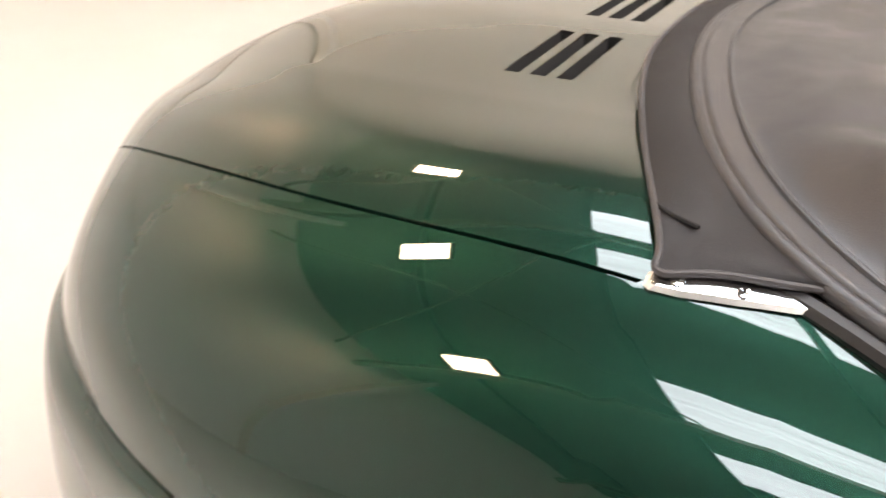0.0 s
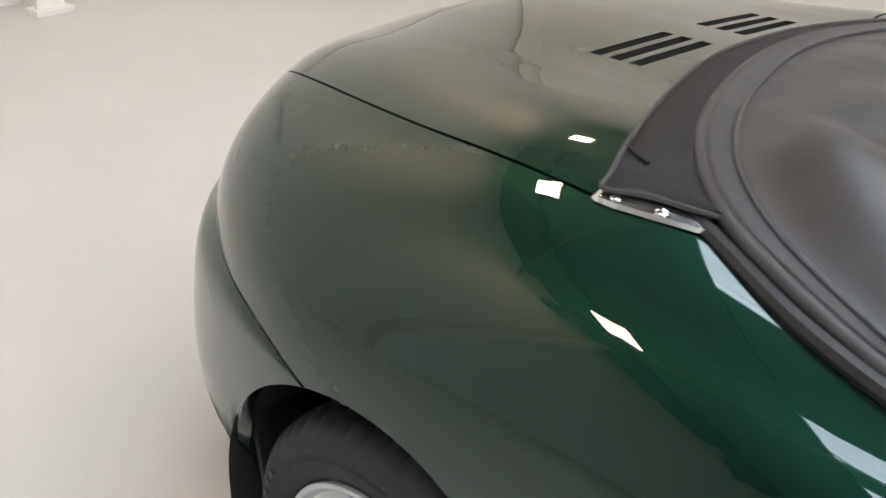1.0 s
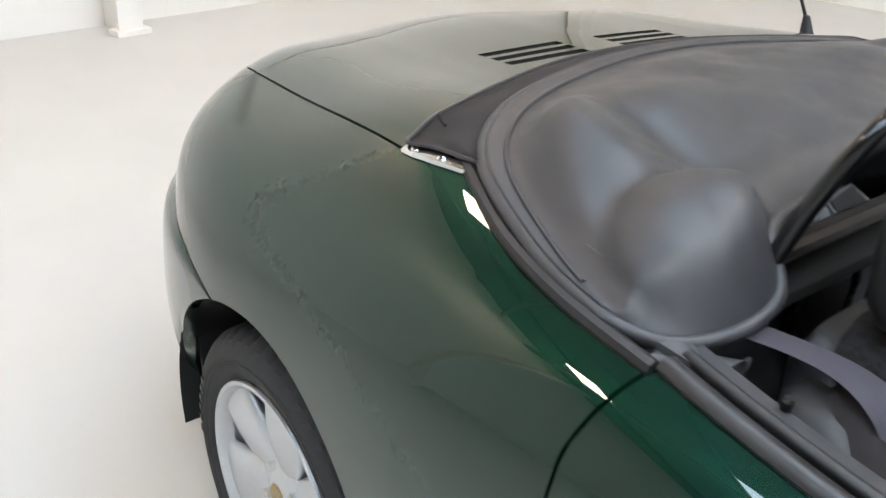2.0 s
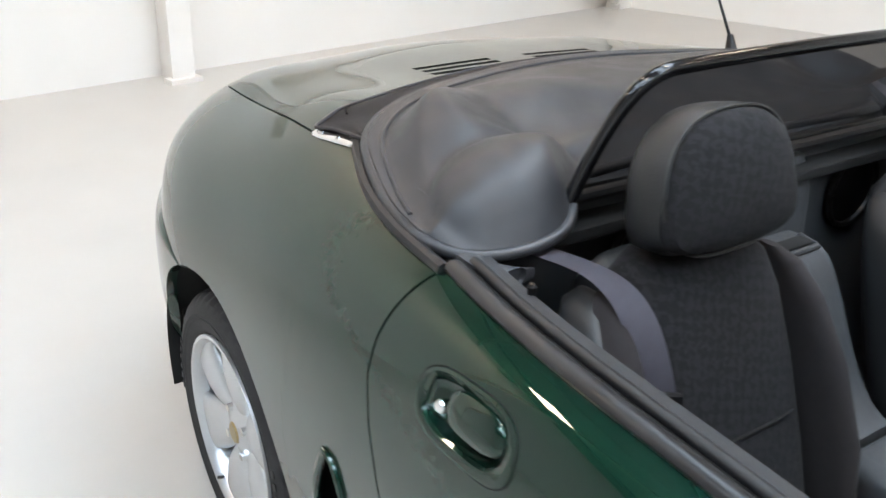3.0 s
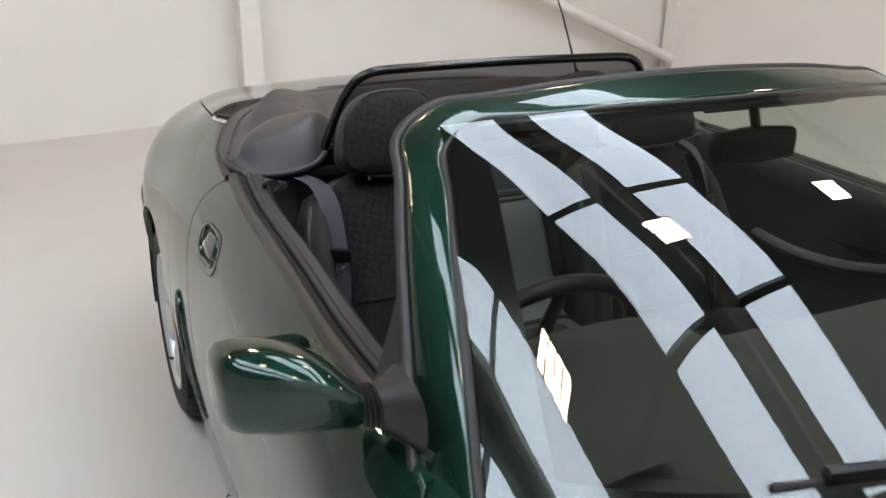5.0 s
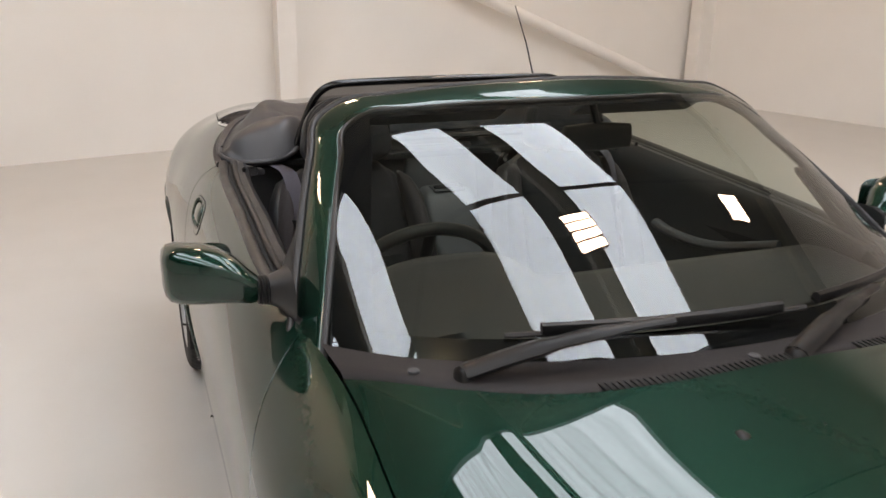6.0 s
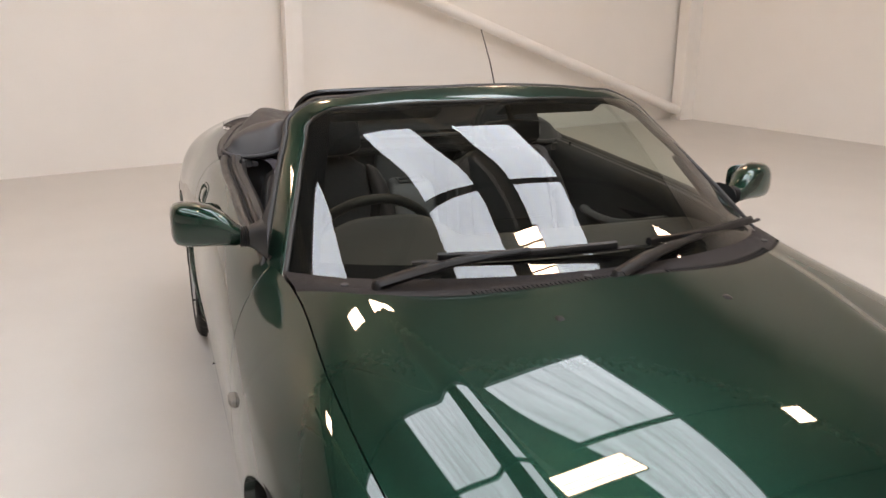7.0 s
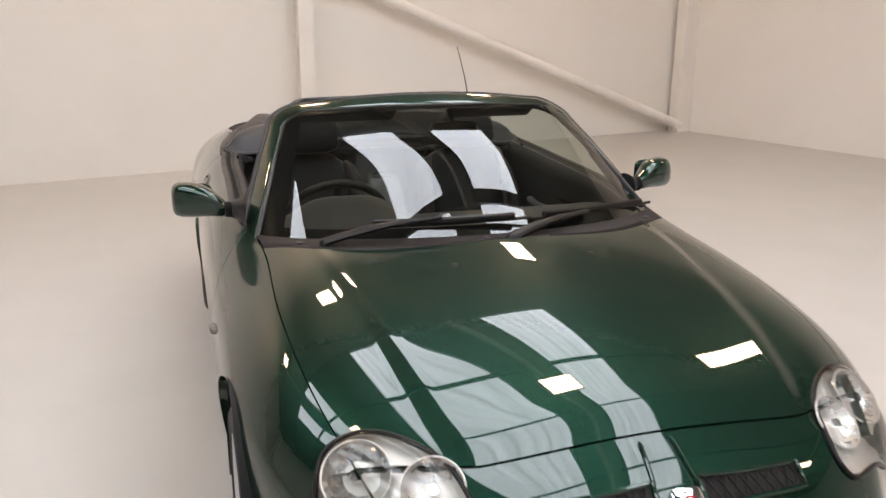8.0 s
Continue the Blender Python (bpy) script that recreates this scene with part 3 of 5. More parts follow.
panel("rear_bumper", lin(48), np.r_[np.linspace(0, 0.7, 14), np.linspace(0.74, 1, 14)], bumper_rear_place, car, lift=bumper_lift)


# bonnet: rear edge arcs forward to the middle, front edge is nearly straight
def bonnet_place(a, b):
    s = lerp(3.45 + 0.012, 14 - 3.45 - 0.012, b)
    w = abs(s - 7) / 3.55
    sh = 14 - s if s > 7 else s
    rear = -0.935 + 0.245 * w ** 2.6
    front = -1.735 + 0.02 * w ** 2 + 0.16 * max(0, w - 0.55) ** 1.2
    return u_at(lerp(rear, front + GAP, a), sh), s


def nose_place(a, b):
    s = lerp(3.45 - 1.0, 14 - 2.45, b)
    w = abs(s - 7) / 3.55
    sh = 14 - s if s > 7 else s
    front = -1.735 + 0.02 * w ** 2 + 0.16 * max(0, w - 0.55) ** 1.2
    return lerp(u_at(front - GAP, sh), UMAX, a), s


LAMP = [(0.668, -1.690), (0.664, -1.640), (0.648, -1.600), (0.622, -1.588), (0.578, -1.590), (0.524, -1.612), (0.455, -1.668), (0.418, -1.722), (0.402, -1.775), (0.396, -1.822), (0.415, -1.846), (0.46, -1.835), (0.53, -1.80), (0.61, -1.75)]


def in_lamp(x, y):
    x, inside, n = abs(x), False, len(LAMP)
    for k in range(n):
        (x0, y0), (x1, y1) = LAMP[k], LAMP[k - 1]
        if (y0 > y) != (y1 > y) and x < (x1 - x0) * (y - y0) / (y1 - y0) + x0:
            inside = not inside
    return inside


def lamp_hole(p):
    return p[1] < -1.5 and in_lamp(p[0], p[1])


def bonnet_shape(x, y):
    """The middle of the bonnet stands a little proud of its sides, along a line from the screen to the lamps."""
    line = float(np.interp(y, [-1.74, -1.61, -1.48, -1.32, -1.18, -1.0, -0.8], [0.380, 0.416, 0.440, 0.462, 0.476, 0.500, 0.515]))
    rise = 0.0072 * soft_step((-0.68 - y) / 0.3) * soft_step((y + 1.76) / 0.14)
    return rise * soft_step((line + 0.030 - abs(x)) / 0.062)


panel("front_wing", *WING_F, wing_front_place, car, holes=lamp_hole)
panel("bonnet", lin(110), lin(220), bonnet_place, car, shape=bonnet_shape, half=False, holes=lamp_hole)
panel("nose_panel", lin(40), lin(140), nose_place, car, half=False, holes=lamp_hole)


# boot lid with two sets of three slots
def boot_s(x):
    f = fine_section(u_at(1.30, 6.0))
    k = np.argmin(np.abs(f[120:, 0] + x)) + 120
    return S_FINE[k]


S_IN, S_OUT = boot_s(0.052), boot_s(0.25)
SLOT_Y = [(1.360, 1.339), (1.325, 1.304), (1.290, 1.269)]
BOOT_FRONT = 1.05
ys = sorted({round(v, 4) for v in np.r_[np.linspace(1.935, 1.378, 33), np.linspace(1.252, BOOT_FRONT, 12), [y for p in SLOT_Y for y in p]]}, reverse=True)
ss = sorted({round(float(v), 4) for v in np.r_[np.linspace(3.462, S_OUT, 46), np.linspace(S_OUT, S_IN, 14), np.linspace(S_IN, 14 - S_IN, 9), np.linspace(14 - S_IN, 14 - S_OUT, 14), np.linspace(14 - S_OUT, 14 - 3.462, 46)]})
holes, bits = set(), []
for y0, y1 in SLOT_Y:
    i0, i1 = ys.index(round(y0, 4)), ys.index(round(y1, 4))
    for sa, sb in ((S_OUT, S_IN), (14 - S_IN, 14 - S_OUT)):
        j0, j1 = (int(np.argmin(np.abs(np.array(ss) - v))) for v in (sa, sb))
        holes |= {(i, j) for i in range(i0, i1) for j in range(j0, j1)}
        bits.append((i0, i1, j0, j1))


def boot_place(a, b):
    sh = 14 - b if b > 7 else b
    if a > 1.42:
        f = (a - 1.42) / (1.935 - 1.42)
        return lerp(u_at(1.42, sh), 0.0, f), b
    return u_at(a, sh), b


def boot_shape(x, y):
    """A soft crease runs down each side of the boot lid."""
    d = abs(x) - float(np.interp(y, [1.05, 1.30, 1.50, 1.67, 1.80], [0.362, 0.350, 0.338, 0.318, 0.285]))
    reach = 0.20 if d > 0 else 0.26
    return 0.006 * soft_step((1.86 - y) / 0.35) * max(0.0, 1 - (math.sqrt(d * d + 0.008 ** 2) - 0.008) / reach)


panel("boot_lid", ys, ss, boot_place, car, holes=holes, wallbits=bits, half=False, shape=boot_shape)
for sx in (-1, 1):
    part("vent_tray", box((0.23, 0.14, 0.01), (sx * 0.15, 1.315, 0.895), 0.002), VOID, car, smooth=False)


# plain closing panels at tail and nose
def end_panel(u, bulge, low, high):
    rows = []
    for s in np.linspace(low, high, 24):
        p = body(u, s)
        rows.append([Vector((p[0] * -k, p[1] + bulge * (1 - k * k), p[2])) for k in np.linspace(-1, 1, 15)])
    return grid(rows)[0]


def bumper_front_place(a, b):
    s = lerp(0, 2.44, b)
    return lerp(UMAX - 0.24 + 0.02 * s + GAP, UMAX, a), s


part("tail_panel", end_panel(0.004, 0.02, 0.0, 6.0), PAINT, car)
part("nose_valance", end_panel(UMAX - 0.004, -0.02, 0.0, 5.0), PAINT, car)
panel("front_bumper", lin(14), lin(16), bumper_front_place, car)


# ---- car: small body fittings ----
def body_at(y, z):
    """Point and normal of the right body side at this y and height."""
    u = u_at(y, 2.0)
    for _ in range(4):
        s = s_at_z(u, z)
        u = u_at(y, s)
    return Vector(body(u, s)), Vector(body_normal(u, s))


def both(name, make, mat, parent, label="", smooth=True):
    """A part on each side of the car."""
    out = []
    for k in (0, 1):
        bm = make()
        if k:
            mirrored(bm)
        out.append(part(name, bm, mat, parent, label, smooth))
    return out


def ring_on_side(cy, cz, ay, az, ey, ez, n=36, lift=0.0):
    """An oval laid on the body side: centre, long axis (ay, az), short axis (ey, ez)."""
    pts = []
    for k in range(n):
        t = 2 * math.pi * k / n
        c, q = math.cos(t), math.sin(t)
        c, q = math.copysign(abs(c) ** 0.62, c), math.copysign(abs(q) ** 0.75, q)
        p, nn = body_at(cy + ay * c + ey * q, cz + az * c + ez * q)
        pts.append(p + nn * lift)
    return pts


# door handles: rounded bezel let into the door, hollow cup, hinged flap and lock
def dish(rings):
    """Rings from the rim inwards: (scale along, scale up, lift, shift along, shift up)."""
    rows = [ring_on_side(HY + oy, HZ + oz, 0.089 * fa, -0.005 * fa, 0.006 * fu, 0.042 * fu, n=44, lift=h) for fa, fu, h, oy, oz in rings]
    bm, vs = grid(rows, closed=True)
    return bm, vs


def handle_bezel():
    return dish([(1.0, 1.0, -0.001, 0, 0), (0.99, 0.98, 0.0016, 0, 0), (0.93, 0.90, 0.0024, 0, 0), (0.84, 0.80, 0.0005, 0.004, 0.003), (0.79, 0.74, -0.006, 0.005, 0.004)])[0]


def handle_cup():
    bm, vs = dish([(0.80, 0.75, -0.004, 0.005, 0.004), (0.75, 0.70, -0.014, 0.006, 0.004), (0.62, 0.55, -0.021, 0.006, 0.004), (0.3, 0.25, -0.024, 0.006, 0.004)])
    cap(bm, vs[-1])
    return bm


def handle_flap():
    """A domed paddle hinged along its top edge, standing over the front of the cup."""
    bm, vs = dish([(0.5332, 0.5332, -0.01, -0.017, 0.011), (0.5504, 0.5418, -0.001, -0.017, 0.011), (0.516, 0.4988, 0.0035, -0.017, 0.011), (0.4128, 0.3784, 0.006, -0.017, 0.011), (0.172, 0.1548, 0.007, -0.017, 0.011)])
    cap(bm, vs[-1])
    return bm


both("handle_bezel", handle_bezel, PAINT, car)
both("handle_seam", lambda: tube(ring_on_side(HY, HZ, 0.0895, -0.005, 0.006, 0.0425, n=44, lift=0.0003), 0.0008, 6, closed=True), VOID, car)
cups = both("handle_cup", handle_cup, PAINT, car, "green painted hollow behind the door handle")
both("handle_flap", handle_flap, PAINT, car)
for cup, k in zip(cups, (1, -1)):
    p, nn = body_at(HY + 0.046, HZ - 0.004)
    p, nn = Vector((p.x * k, p.y, p.z)), Vector((nn.x * k, nn.y, nn.z))
    part("door_lock", tube([p - nn * 0.016, p - nn * 0.002, p + nn * 0.0005], [0.0085, 0.0085, 0.006], 16), CHROME, cup, "small chrome key lock")


# air scoops behind the doors, with dark slats
def scoop_rim():
    pts = spline([(0, *p) for p in SCOOP + SCOOP[:1]], 44)[:-1]
    out = []
    for p in pts:
        q, nn = body_at(p.y, p.z)
        out.append(q + nn * 0.001)
    return tube(out, 0.0065, 8, closed=True)


both("scoop_rim", scoop_rim, PAINT, car)
# a flat black plate carries the duct's shade in its colour
scoops = both("scoop_duct", lambda: box((0.012, 0.16, 0.40), (-0.735, 0.645, 0.42), 0.003), VOID, car, smooth=False)
for d, k in zip(scoops, (1, -1)):
    for j in range(9):
        part("scoop_slat", box((0.03, 0.125, 0.007), (-0.757 * k, 0.645, 0.29 + 0.033 * j), 0.002, turn=Matrix.Rotation(radians(25 * k), 4, "Y")), DARK, d, smooth=False)

# side repeaters and their trim
rp, rn = body_at(-0.765, 0.625)
for k in (1, -1):
    c = Vector((rp.x * k, rp.y, rp.z))
    o = Vector((rn.x * k, rn.y, rn.z))
    ob = part("side_repeater", loft([(c - o * 0.002, (0, 0.027, 0), (0, 0, 0.013)), (c + o * 0.008, (0, 0.025, 0), (0, 0, 0.011)), (c + o * 0.013, (0, 0.015, 0), (0, 0, 0.006))], n=20), AMBER, car, "small indicator repeater with clear amber lens")

# wheels, tyres, arches
TYRE_R, RIM_R = 0.292, 0.203


def revolve(profile, n, notch=None):
    """Turns (radius, x) profile about the axle; notch(i, k) lowers single points."""
    rows = []
    for k in range(n):
        t = 2 * math.pi * k / n
        row = []
        for i, (r, x) in enumerate(profile):
            rr = r - (notch(i, k) if notch else 0)
            row.append(Vector((x, rr * math.cos(t), rr * math.sin(t))))
        rows.append(row)
    rows.append(rows[0])
    bm, _ = grid(rows)
    bmesh.ops.remove_doubles(bm, verts=bm.verts, dist=1e-6)
    return bm


def make_wheel():
    wheel = new("wheel")
    prof = [(RIM_R - 0.004, -0.080), (RIM_R + 0.004, -0.093), (0.225, -0.100), (0.245, -0.102), (0.247, -0.1035), (0.262, -0.100), (0.274, -0.094), (0.282, -0.086), (0.288, -0.076),
            (0.291, -0.060), (0.2918, -0.052), (0.2845, -0.050), (0.2845, -0.044), (0.292, -0.042), (0.292, -0.010), (0.2845, -0.008), (0.2845, 0.0), (0.292, 0.002), (0.292, 0.036),
            (0.285, 0.038), (0.285, 0.044), (0.291, 0.048), (0.285, 0.080), (0.262, 0.095), (0.225, 0.095), (RIM_R, 0.085)]
    def notch(i, k):
        if 7 <= i <= 10 or 20 <= i <= 22:
            return 0.009 if k % 3 == 0 else 0.0
        if 11 <= i <= 19:
            return 0.008 if k % 4 == 0 else 0.0
        return 0.0
    tyre = part("tyre", revolve(prof, 156, notch), TYRE, wheel, "black road tyre with moulded sidewall")
    part("sidewall_band", revolve([(0.233, -0.1015), (0.236, -0.1035), (0.238, -0.1035), (0.240, -0.1022)], 96), TYRE, tyre)
    for k in range(14):
        t = radians(52 + k * 5.5 if k < 8 else 200 + k * 5.5)
        part("sidewall_bar", box((0.002, 0.014, 0.010), (0, 0, 0), 0.0005, turn=Matrix.Rotation(t, 4, "X") @ Matrix.Translation((-0.1035, 0, 0.254)) @ Matrix.Rotation(radians(8), 4, "Y")), RUBBER, tyre, smooth=False)
    part("rim", revolve([(RIM_R + 0.002, -0.094), (RIM_R + 0.001, -0.099), (RIM_R - 0.006, -0.099), (RIM_R - 0.014, -0.090), (RIM_R - 0.020, -0.070), (RIM_R - 0.026, 0.02), (RIM_R - 0.02, 0.08)], 96), ALLOY, wheel, "silver painted alloy rim")
    # disc coloured near black for the shade behind the petals
    part("brake_disc", revolve([(0.0, -0.028), (0.12, -0.028), (0.12, -0.01), (0.19, -0.005), (0.19, 0.0)], 48), VOID, wheel)
    # six broad petals meeting at the hub
    for k in range(6):
        t = 2 * math.pi * (k + 0.25) / 6
        rad, tan = Vector((0, math.cos(t), math.sin(t))), Vector((0, -math.sin(t), math.cos(t)))
        secs = []
        for r, w, x, d in ((0.030, 0.024, -0.068, 0.016), (0.060, 0.037, -0.076, 0.018), (0.095, 0.050, -0.086, 0.020), (0.130, 0.058, -0.090, 0.019), (0.160, 0.060, -0.090, 0.016), (0.184, 0.068, -0.088, 0.013), (0.194, 0.080, -0.084, 0.012)):
            secs.append((rad * r + Vector((x + d, 0, 0)), tan * w, Vector((-d, 0, 0)), 2.3))
        part("spoke", loft(secs, n=24), ALLOY, wheel)
    part("hub", revolve([(0.0, -0.083), (0.028, -0.083), (0.036, -0.078), (0.052, -0.074), (0.070, -0.070), (0.074, -0.05)], 48), ALLOY, wheel)
    part("hub_badge", revolve([(0.0, -0.0865), (0.020, -0.0865), (0.023, -0.083)], 32), material("bronze_badge", (0.35, 0.26, 0.13), 0.35, 0.6, vary=0.2, scale=120), wheel, "round bronze centre badge")
    for k in range(4):
        t = 2 * math.pi * (k + 0.4) / 4
        c = Vector((0, math.cos(t) * 0.05, math.sin(t) * 0.05))
        part("wheel_nut", tube([c + Vector((-0.06, 0, 0)), c + Vector((-0.084, 0, 0))], 0.0095, 6), CHROME, wheel)
    part("valve", tube([(-0.088, 0.02, -0.188), (-0.100, 0.018, -0.180)], 0.004, 8), RUBBER, wheel)
    return wheel


first = make_wheel()
wheels = [(-0.693, WHEELS[0] - 0.004), (-0.690, WHEELS[1]), (0.693, WHEELS[0] - 0.004), (0.690, WHEELS[1])]
for k, (x, y) in enumerate(wheels):
    m = Matrix.Translation((x, y, TYRE_R)) @ Matrix.Rotation(math.pi if x > 0 else 0, 4, "Z") @ Matrix.Rotation(0.35 + 0.6 * k, 4, "X")
    w = first if k == 0 else copy_thing(first, m)
    w.matrix_basis = m
    w.parent = car


def liner(y):
    rows = []
    for t in np.linspace(-0.25, math.pi + 0.25, 33):
        rows.append([Vector((x, y + (ARCH_R + 0.006) * math.cos(t), ARCH_Z + (ARCH_R + 0.006) * math.sin(t))) for x in (-0.795, -0.70, -0.45)])
    bm, vs = grid(rows)
    bm.faces.new([r[2] for r in vs])
    return bm


for y in WHEELS:
    both("arch_liner", lambda: liner(y), VOID, car)
both("mud_flap", lambda: box((0.19, 0.012, 0.32), (-0.665, WHEELS[0] + 0.318, 0.33), 0.004, turn=Matrix.Rotation(radians(-14), 4, "X")), RUBBER, car, "black plastic arch extension behind the rear wheel")
part("underbody", box((1.36, 3.3, 0.03), (0, 0, 0.185), 0.005), VOID, car, smooth=False)
both("sill_cover", lambda: box((0.08, 1.42, 0.12), (-0.735, 0.0, 0.23), 0.03, seg=4), PAINT, car)

# polished finishers at the boot corners, with screws
def over(y, s, up):
    """A point this far above the skin."""
    u = u_at(y, s)
    return Vector(body(u, s)) + Vector(body_normal(u, s)) * up


def finisher():
    rows = []
    for f in np.linspace(0, 1, 8):
        row = []
        for t in np.linspace(0, 1, 26):
            low = np.interp(t, [0, 0.03, 0.2, 0.5, 0.8, 1], [3.43, 3.415, 3.425, 3.475, 3.54, 3.605])
            high = np.interp(t, [0, 0.03, 0.2, 0.5, 0.8, 1], [3.50, 3.53, 3.56, 3.60, 3.64, 3.65])
            row.append(over(lerp(1.070, 0.932, t), float(lerp(low, high, f)), 0.0065 if 0 < f < 1 and 0 < t < 1 else 0.002))
        rows.append(row)
    return grid(rows)[0]


for ob, k in zip(both("corner_finisher", finisher, CHROME, car, "polished metal corner finisher"), (1, -1)):
    for y, s in ((1.046, 3.485), (0.998, 3.535)):
        q, top = over(y, s, 0.005), over(y, s, 0.0095)
        flip = lambda v: Vector((v.x * k, v.y, v.z))
        part("screw", tube([flip(q), flip(q.lerp(top, 0.7)), flip(top)], [0.0058, 0.0058, 0.003], 14), CHROME, ob)
        part("screw_recess", tube([flip(q.lerp(top, 0.9)), flip(q.lerp(top, 1.03))], 0.0022, 8), VOID, ob)

# ---- tonneau cover over the folded roof ----
HEM = [(-0.674, 0.655, 0.893), (-0.667, 0.74, 0.902), (-0.638, 0.845, 0.917), (-0.592, 0.946, 0.934), (-0.485, 1.040, 0.947), (-0.31, 1.110, 0.955), (0.0, 1.160, 0.958)]
FRONT = [(-0.674, 0.655, 0.893), (-0.645, 0.604, 0.884), (-0.560, 0.574, 0.884), (-0.478, 0.585, 0.902), (-0.432, 0.634, 0.928), (-0.30, 0.668, 0.930), (0.0, 0.676, 0.930)]


def whole(line):
    return line + [(-x, y, z) for x, y, z in line[-2::-1]]


NP, NQ = 121, 44
rear_line, front_line = spline(whole(HEM), NP), spline(whole(FRONT), NP)


def cover_height(x, y):
    """Height of the sheet over its rim: a ridge over each folded hood bow, a cushion at its front end, low mounds between."""
    ax = abs(x)
    g = lambda cx, cy, sx, sy: math.exp(-((ax - cx) / sx) ** 2 - ((y - cy) / sy) ** 2)
    crest = float(np.interp(y, [0.62, 0.68, 0.74, 0.80, 0.86, 0.905, 0.94, 0.98, 1.04], [0.0, 0.012, 0.026, 0.034, 0.040, 0.043, 0.040, 0.026, 0.0]))
    d = ax - 0.500 + 0.10 * (y - 0.90)
    ridge = crest * max(0.0, 1 - (math.sqrt(d * d + 0.018 ** 2) - 0.018) / (0.125 if d > 0 else 0.105)) ** 1.1
    r2 = ((ax - 0.520) / 0.125) ** 2 + ((y - 0.655) / 0.100) ** 2
    cushion = 0.052 * max(0.0, 1 - r2) ** 0.6
    k = 40.0
    h = 0.026 + math.log(math.exp(k * ridge) + math.exp(k * cushion) - 1) / k
    h += 0.024 * g(0.29, 0.91, 0.12, 0.085) + 0.012 * g(0.06, 0.90, 0.15, 0.10) - 0.010 * g(0.395, 0.80, 0.05, 0.09)
    h -= 0.006 * g(0.49, 0.752, 0.06, 0.014) + 0.004 * math.exp(-((y - 0.78 - 0.5 * (ax - 0.40)) / 0.012) ** 2) * g(0.43, 0.79, 0.06, 0.07)
    return h + 0.005 * noise.noise((x * 9, y * 9, 1.3)) + 0.0022 * noise.noise((x * 26, y * 22, 4.1))


cover = new("tonneau_cover")
tagged(cover, "wrinkled black vinyl tonneau cover over the folded roof", "cover")


def ease(v):
    v = min(1.0, max(0.0, v))
    return v * v * (3 - 2 * v)


def sheet_point(f, r, q):
    """Flat stitched band along the hem, then the sheet swells over the folded roof."""
    p, span = f.lerp(r, q), (f - r).length
    d, d_front = (1 - q) * span, q * span
    full = cover_height(p.x, p.y)
    rear = 0.011 * ease((d + 0.004) / 0.012) + (full - 0.011) * ease((d - 0.034) / 0.085)
    return p + Vector((0, 0, min(rear, full * ease((d_front + 0.004) / 0.062) ** 0.6, full) if 0 < q < 1 else 0.0))


rows = [[sheet_point(f, r, q) for f, r in zip(front_line, rear_line)] for q in np.r_[np.linspace(0, 0.8, 30), np.linspace(0.815, 1, 24)]]
bm, _ = grid(rows)
part("cover_sheet", bm, VINYL, cover)
loop = rear_line[:-1] + front_line[::-1][:-1]
part("hem_piping", tube(loop, 0.0085, 10, closed=True), VINYL, cover, "thick rolled hem piping")
seam = [sheet_point(f, r, max(0.1, 1 - 0.036 / max(0.05, (f - r).length))) + Vector((0, 0, 0.0005)) for f, r in zip(front_line, rear_line)][7:-7]
part("seam", tube(seam, 0.0036, 8), VINYL, cover, "raised seam beside the hem")
# rear flap lying on the boot
outer = spline(whole([tuple(over(0.940, 3.68, 0.010)), tuple(over(0.98, 3.61, 0.010)), tuple(over(1.03, 3.535, 0.010)), tuple(over(1.058, 3.475, 0.010)), tuple(over(1.065, 3.495, 0.010)), tuple(over(1.066, 3.56, 0.010)), tuple(over(1.077, 3.74, 0.010)), (-0.508, 1.105, 0.943), (-0.348, 1.160, 0.946), (-0.15, 1.205, 0.948), (0.0, 1.212, 0.949)]), NP)
inner = spline(whole([(-0.603, 0.938, 0.934), (-0.592, 0.958, 0.937), (-0.570, 0.98, 0.940), (-0.545, 1.001, 0.943), (-0.515, 1.020, 0.946), (-0.460, 1.052, 0.952), (-0.31, 1.110, 0.955), (-0.15, 1.145, 0.957), (0.0, 1.158, 0.957)]), NP)
bm, vs = grid([outer] + [[o.lerp(i, t) + Vector((0, 0, 0.006 * math.sin(math.pi * t))) for o, i in zip(outer, inner)] for t in (0.04, 0.2, 0.4, 0.6, 0.8, 1.0)])
bmesh.ops.solidify(bm, geom=bm.faces[:], thickness=0.004)
part("rear_flap", bm, FLAP, cover, "greyish vinyl flap lying on the boot")
part("flap_welt", tube([p + Vector((0, 0, 0.002)) for p in outer], 0.0032, 8), FLAP, cover)
both("flap_stitch", lambda: tube(spline([(-0.548, 1.092, 0.9445), (-0.563, 1.072, 0.9445), (-0.574, 1.046, 0.9445)], 6), 0.002, 6), VOID, cover)
both("tuck_fold", lambda: loft([((-0.655, 0.60, 0.868), (0.02, 0, 0), (0, 0, 0.012)), ((-0.628, 0.565, 0.868), (0.022, 0, 0), (0, 0, 0.015)), ((-0.60, 0.545, 0.866), (0.018, 0, 0), (0, 0, 0.013)), ((-0.575, 0.55, 0.862), (0.012, 0, 0), (0, 0, 0.01))], n=16), VINYL, cover)


def under_cover():
    a = [Vector((-x, y, z)) for y, x, z in ((0.58, 0.686, 0.882), (0.7, 0.680, 0.889), (0.78, 0.668, 0.897), (0.85, 0.648, 0.905), (0.94, 0.610, 0.918), (1.0, 0.585, 0.922))]
    return tube(spline([tuple(p) for p in a], 24), 0.010, 8)


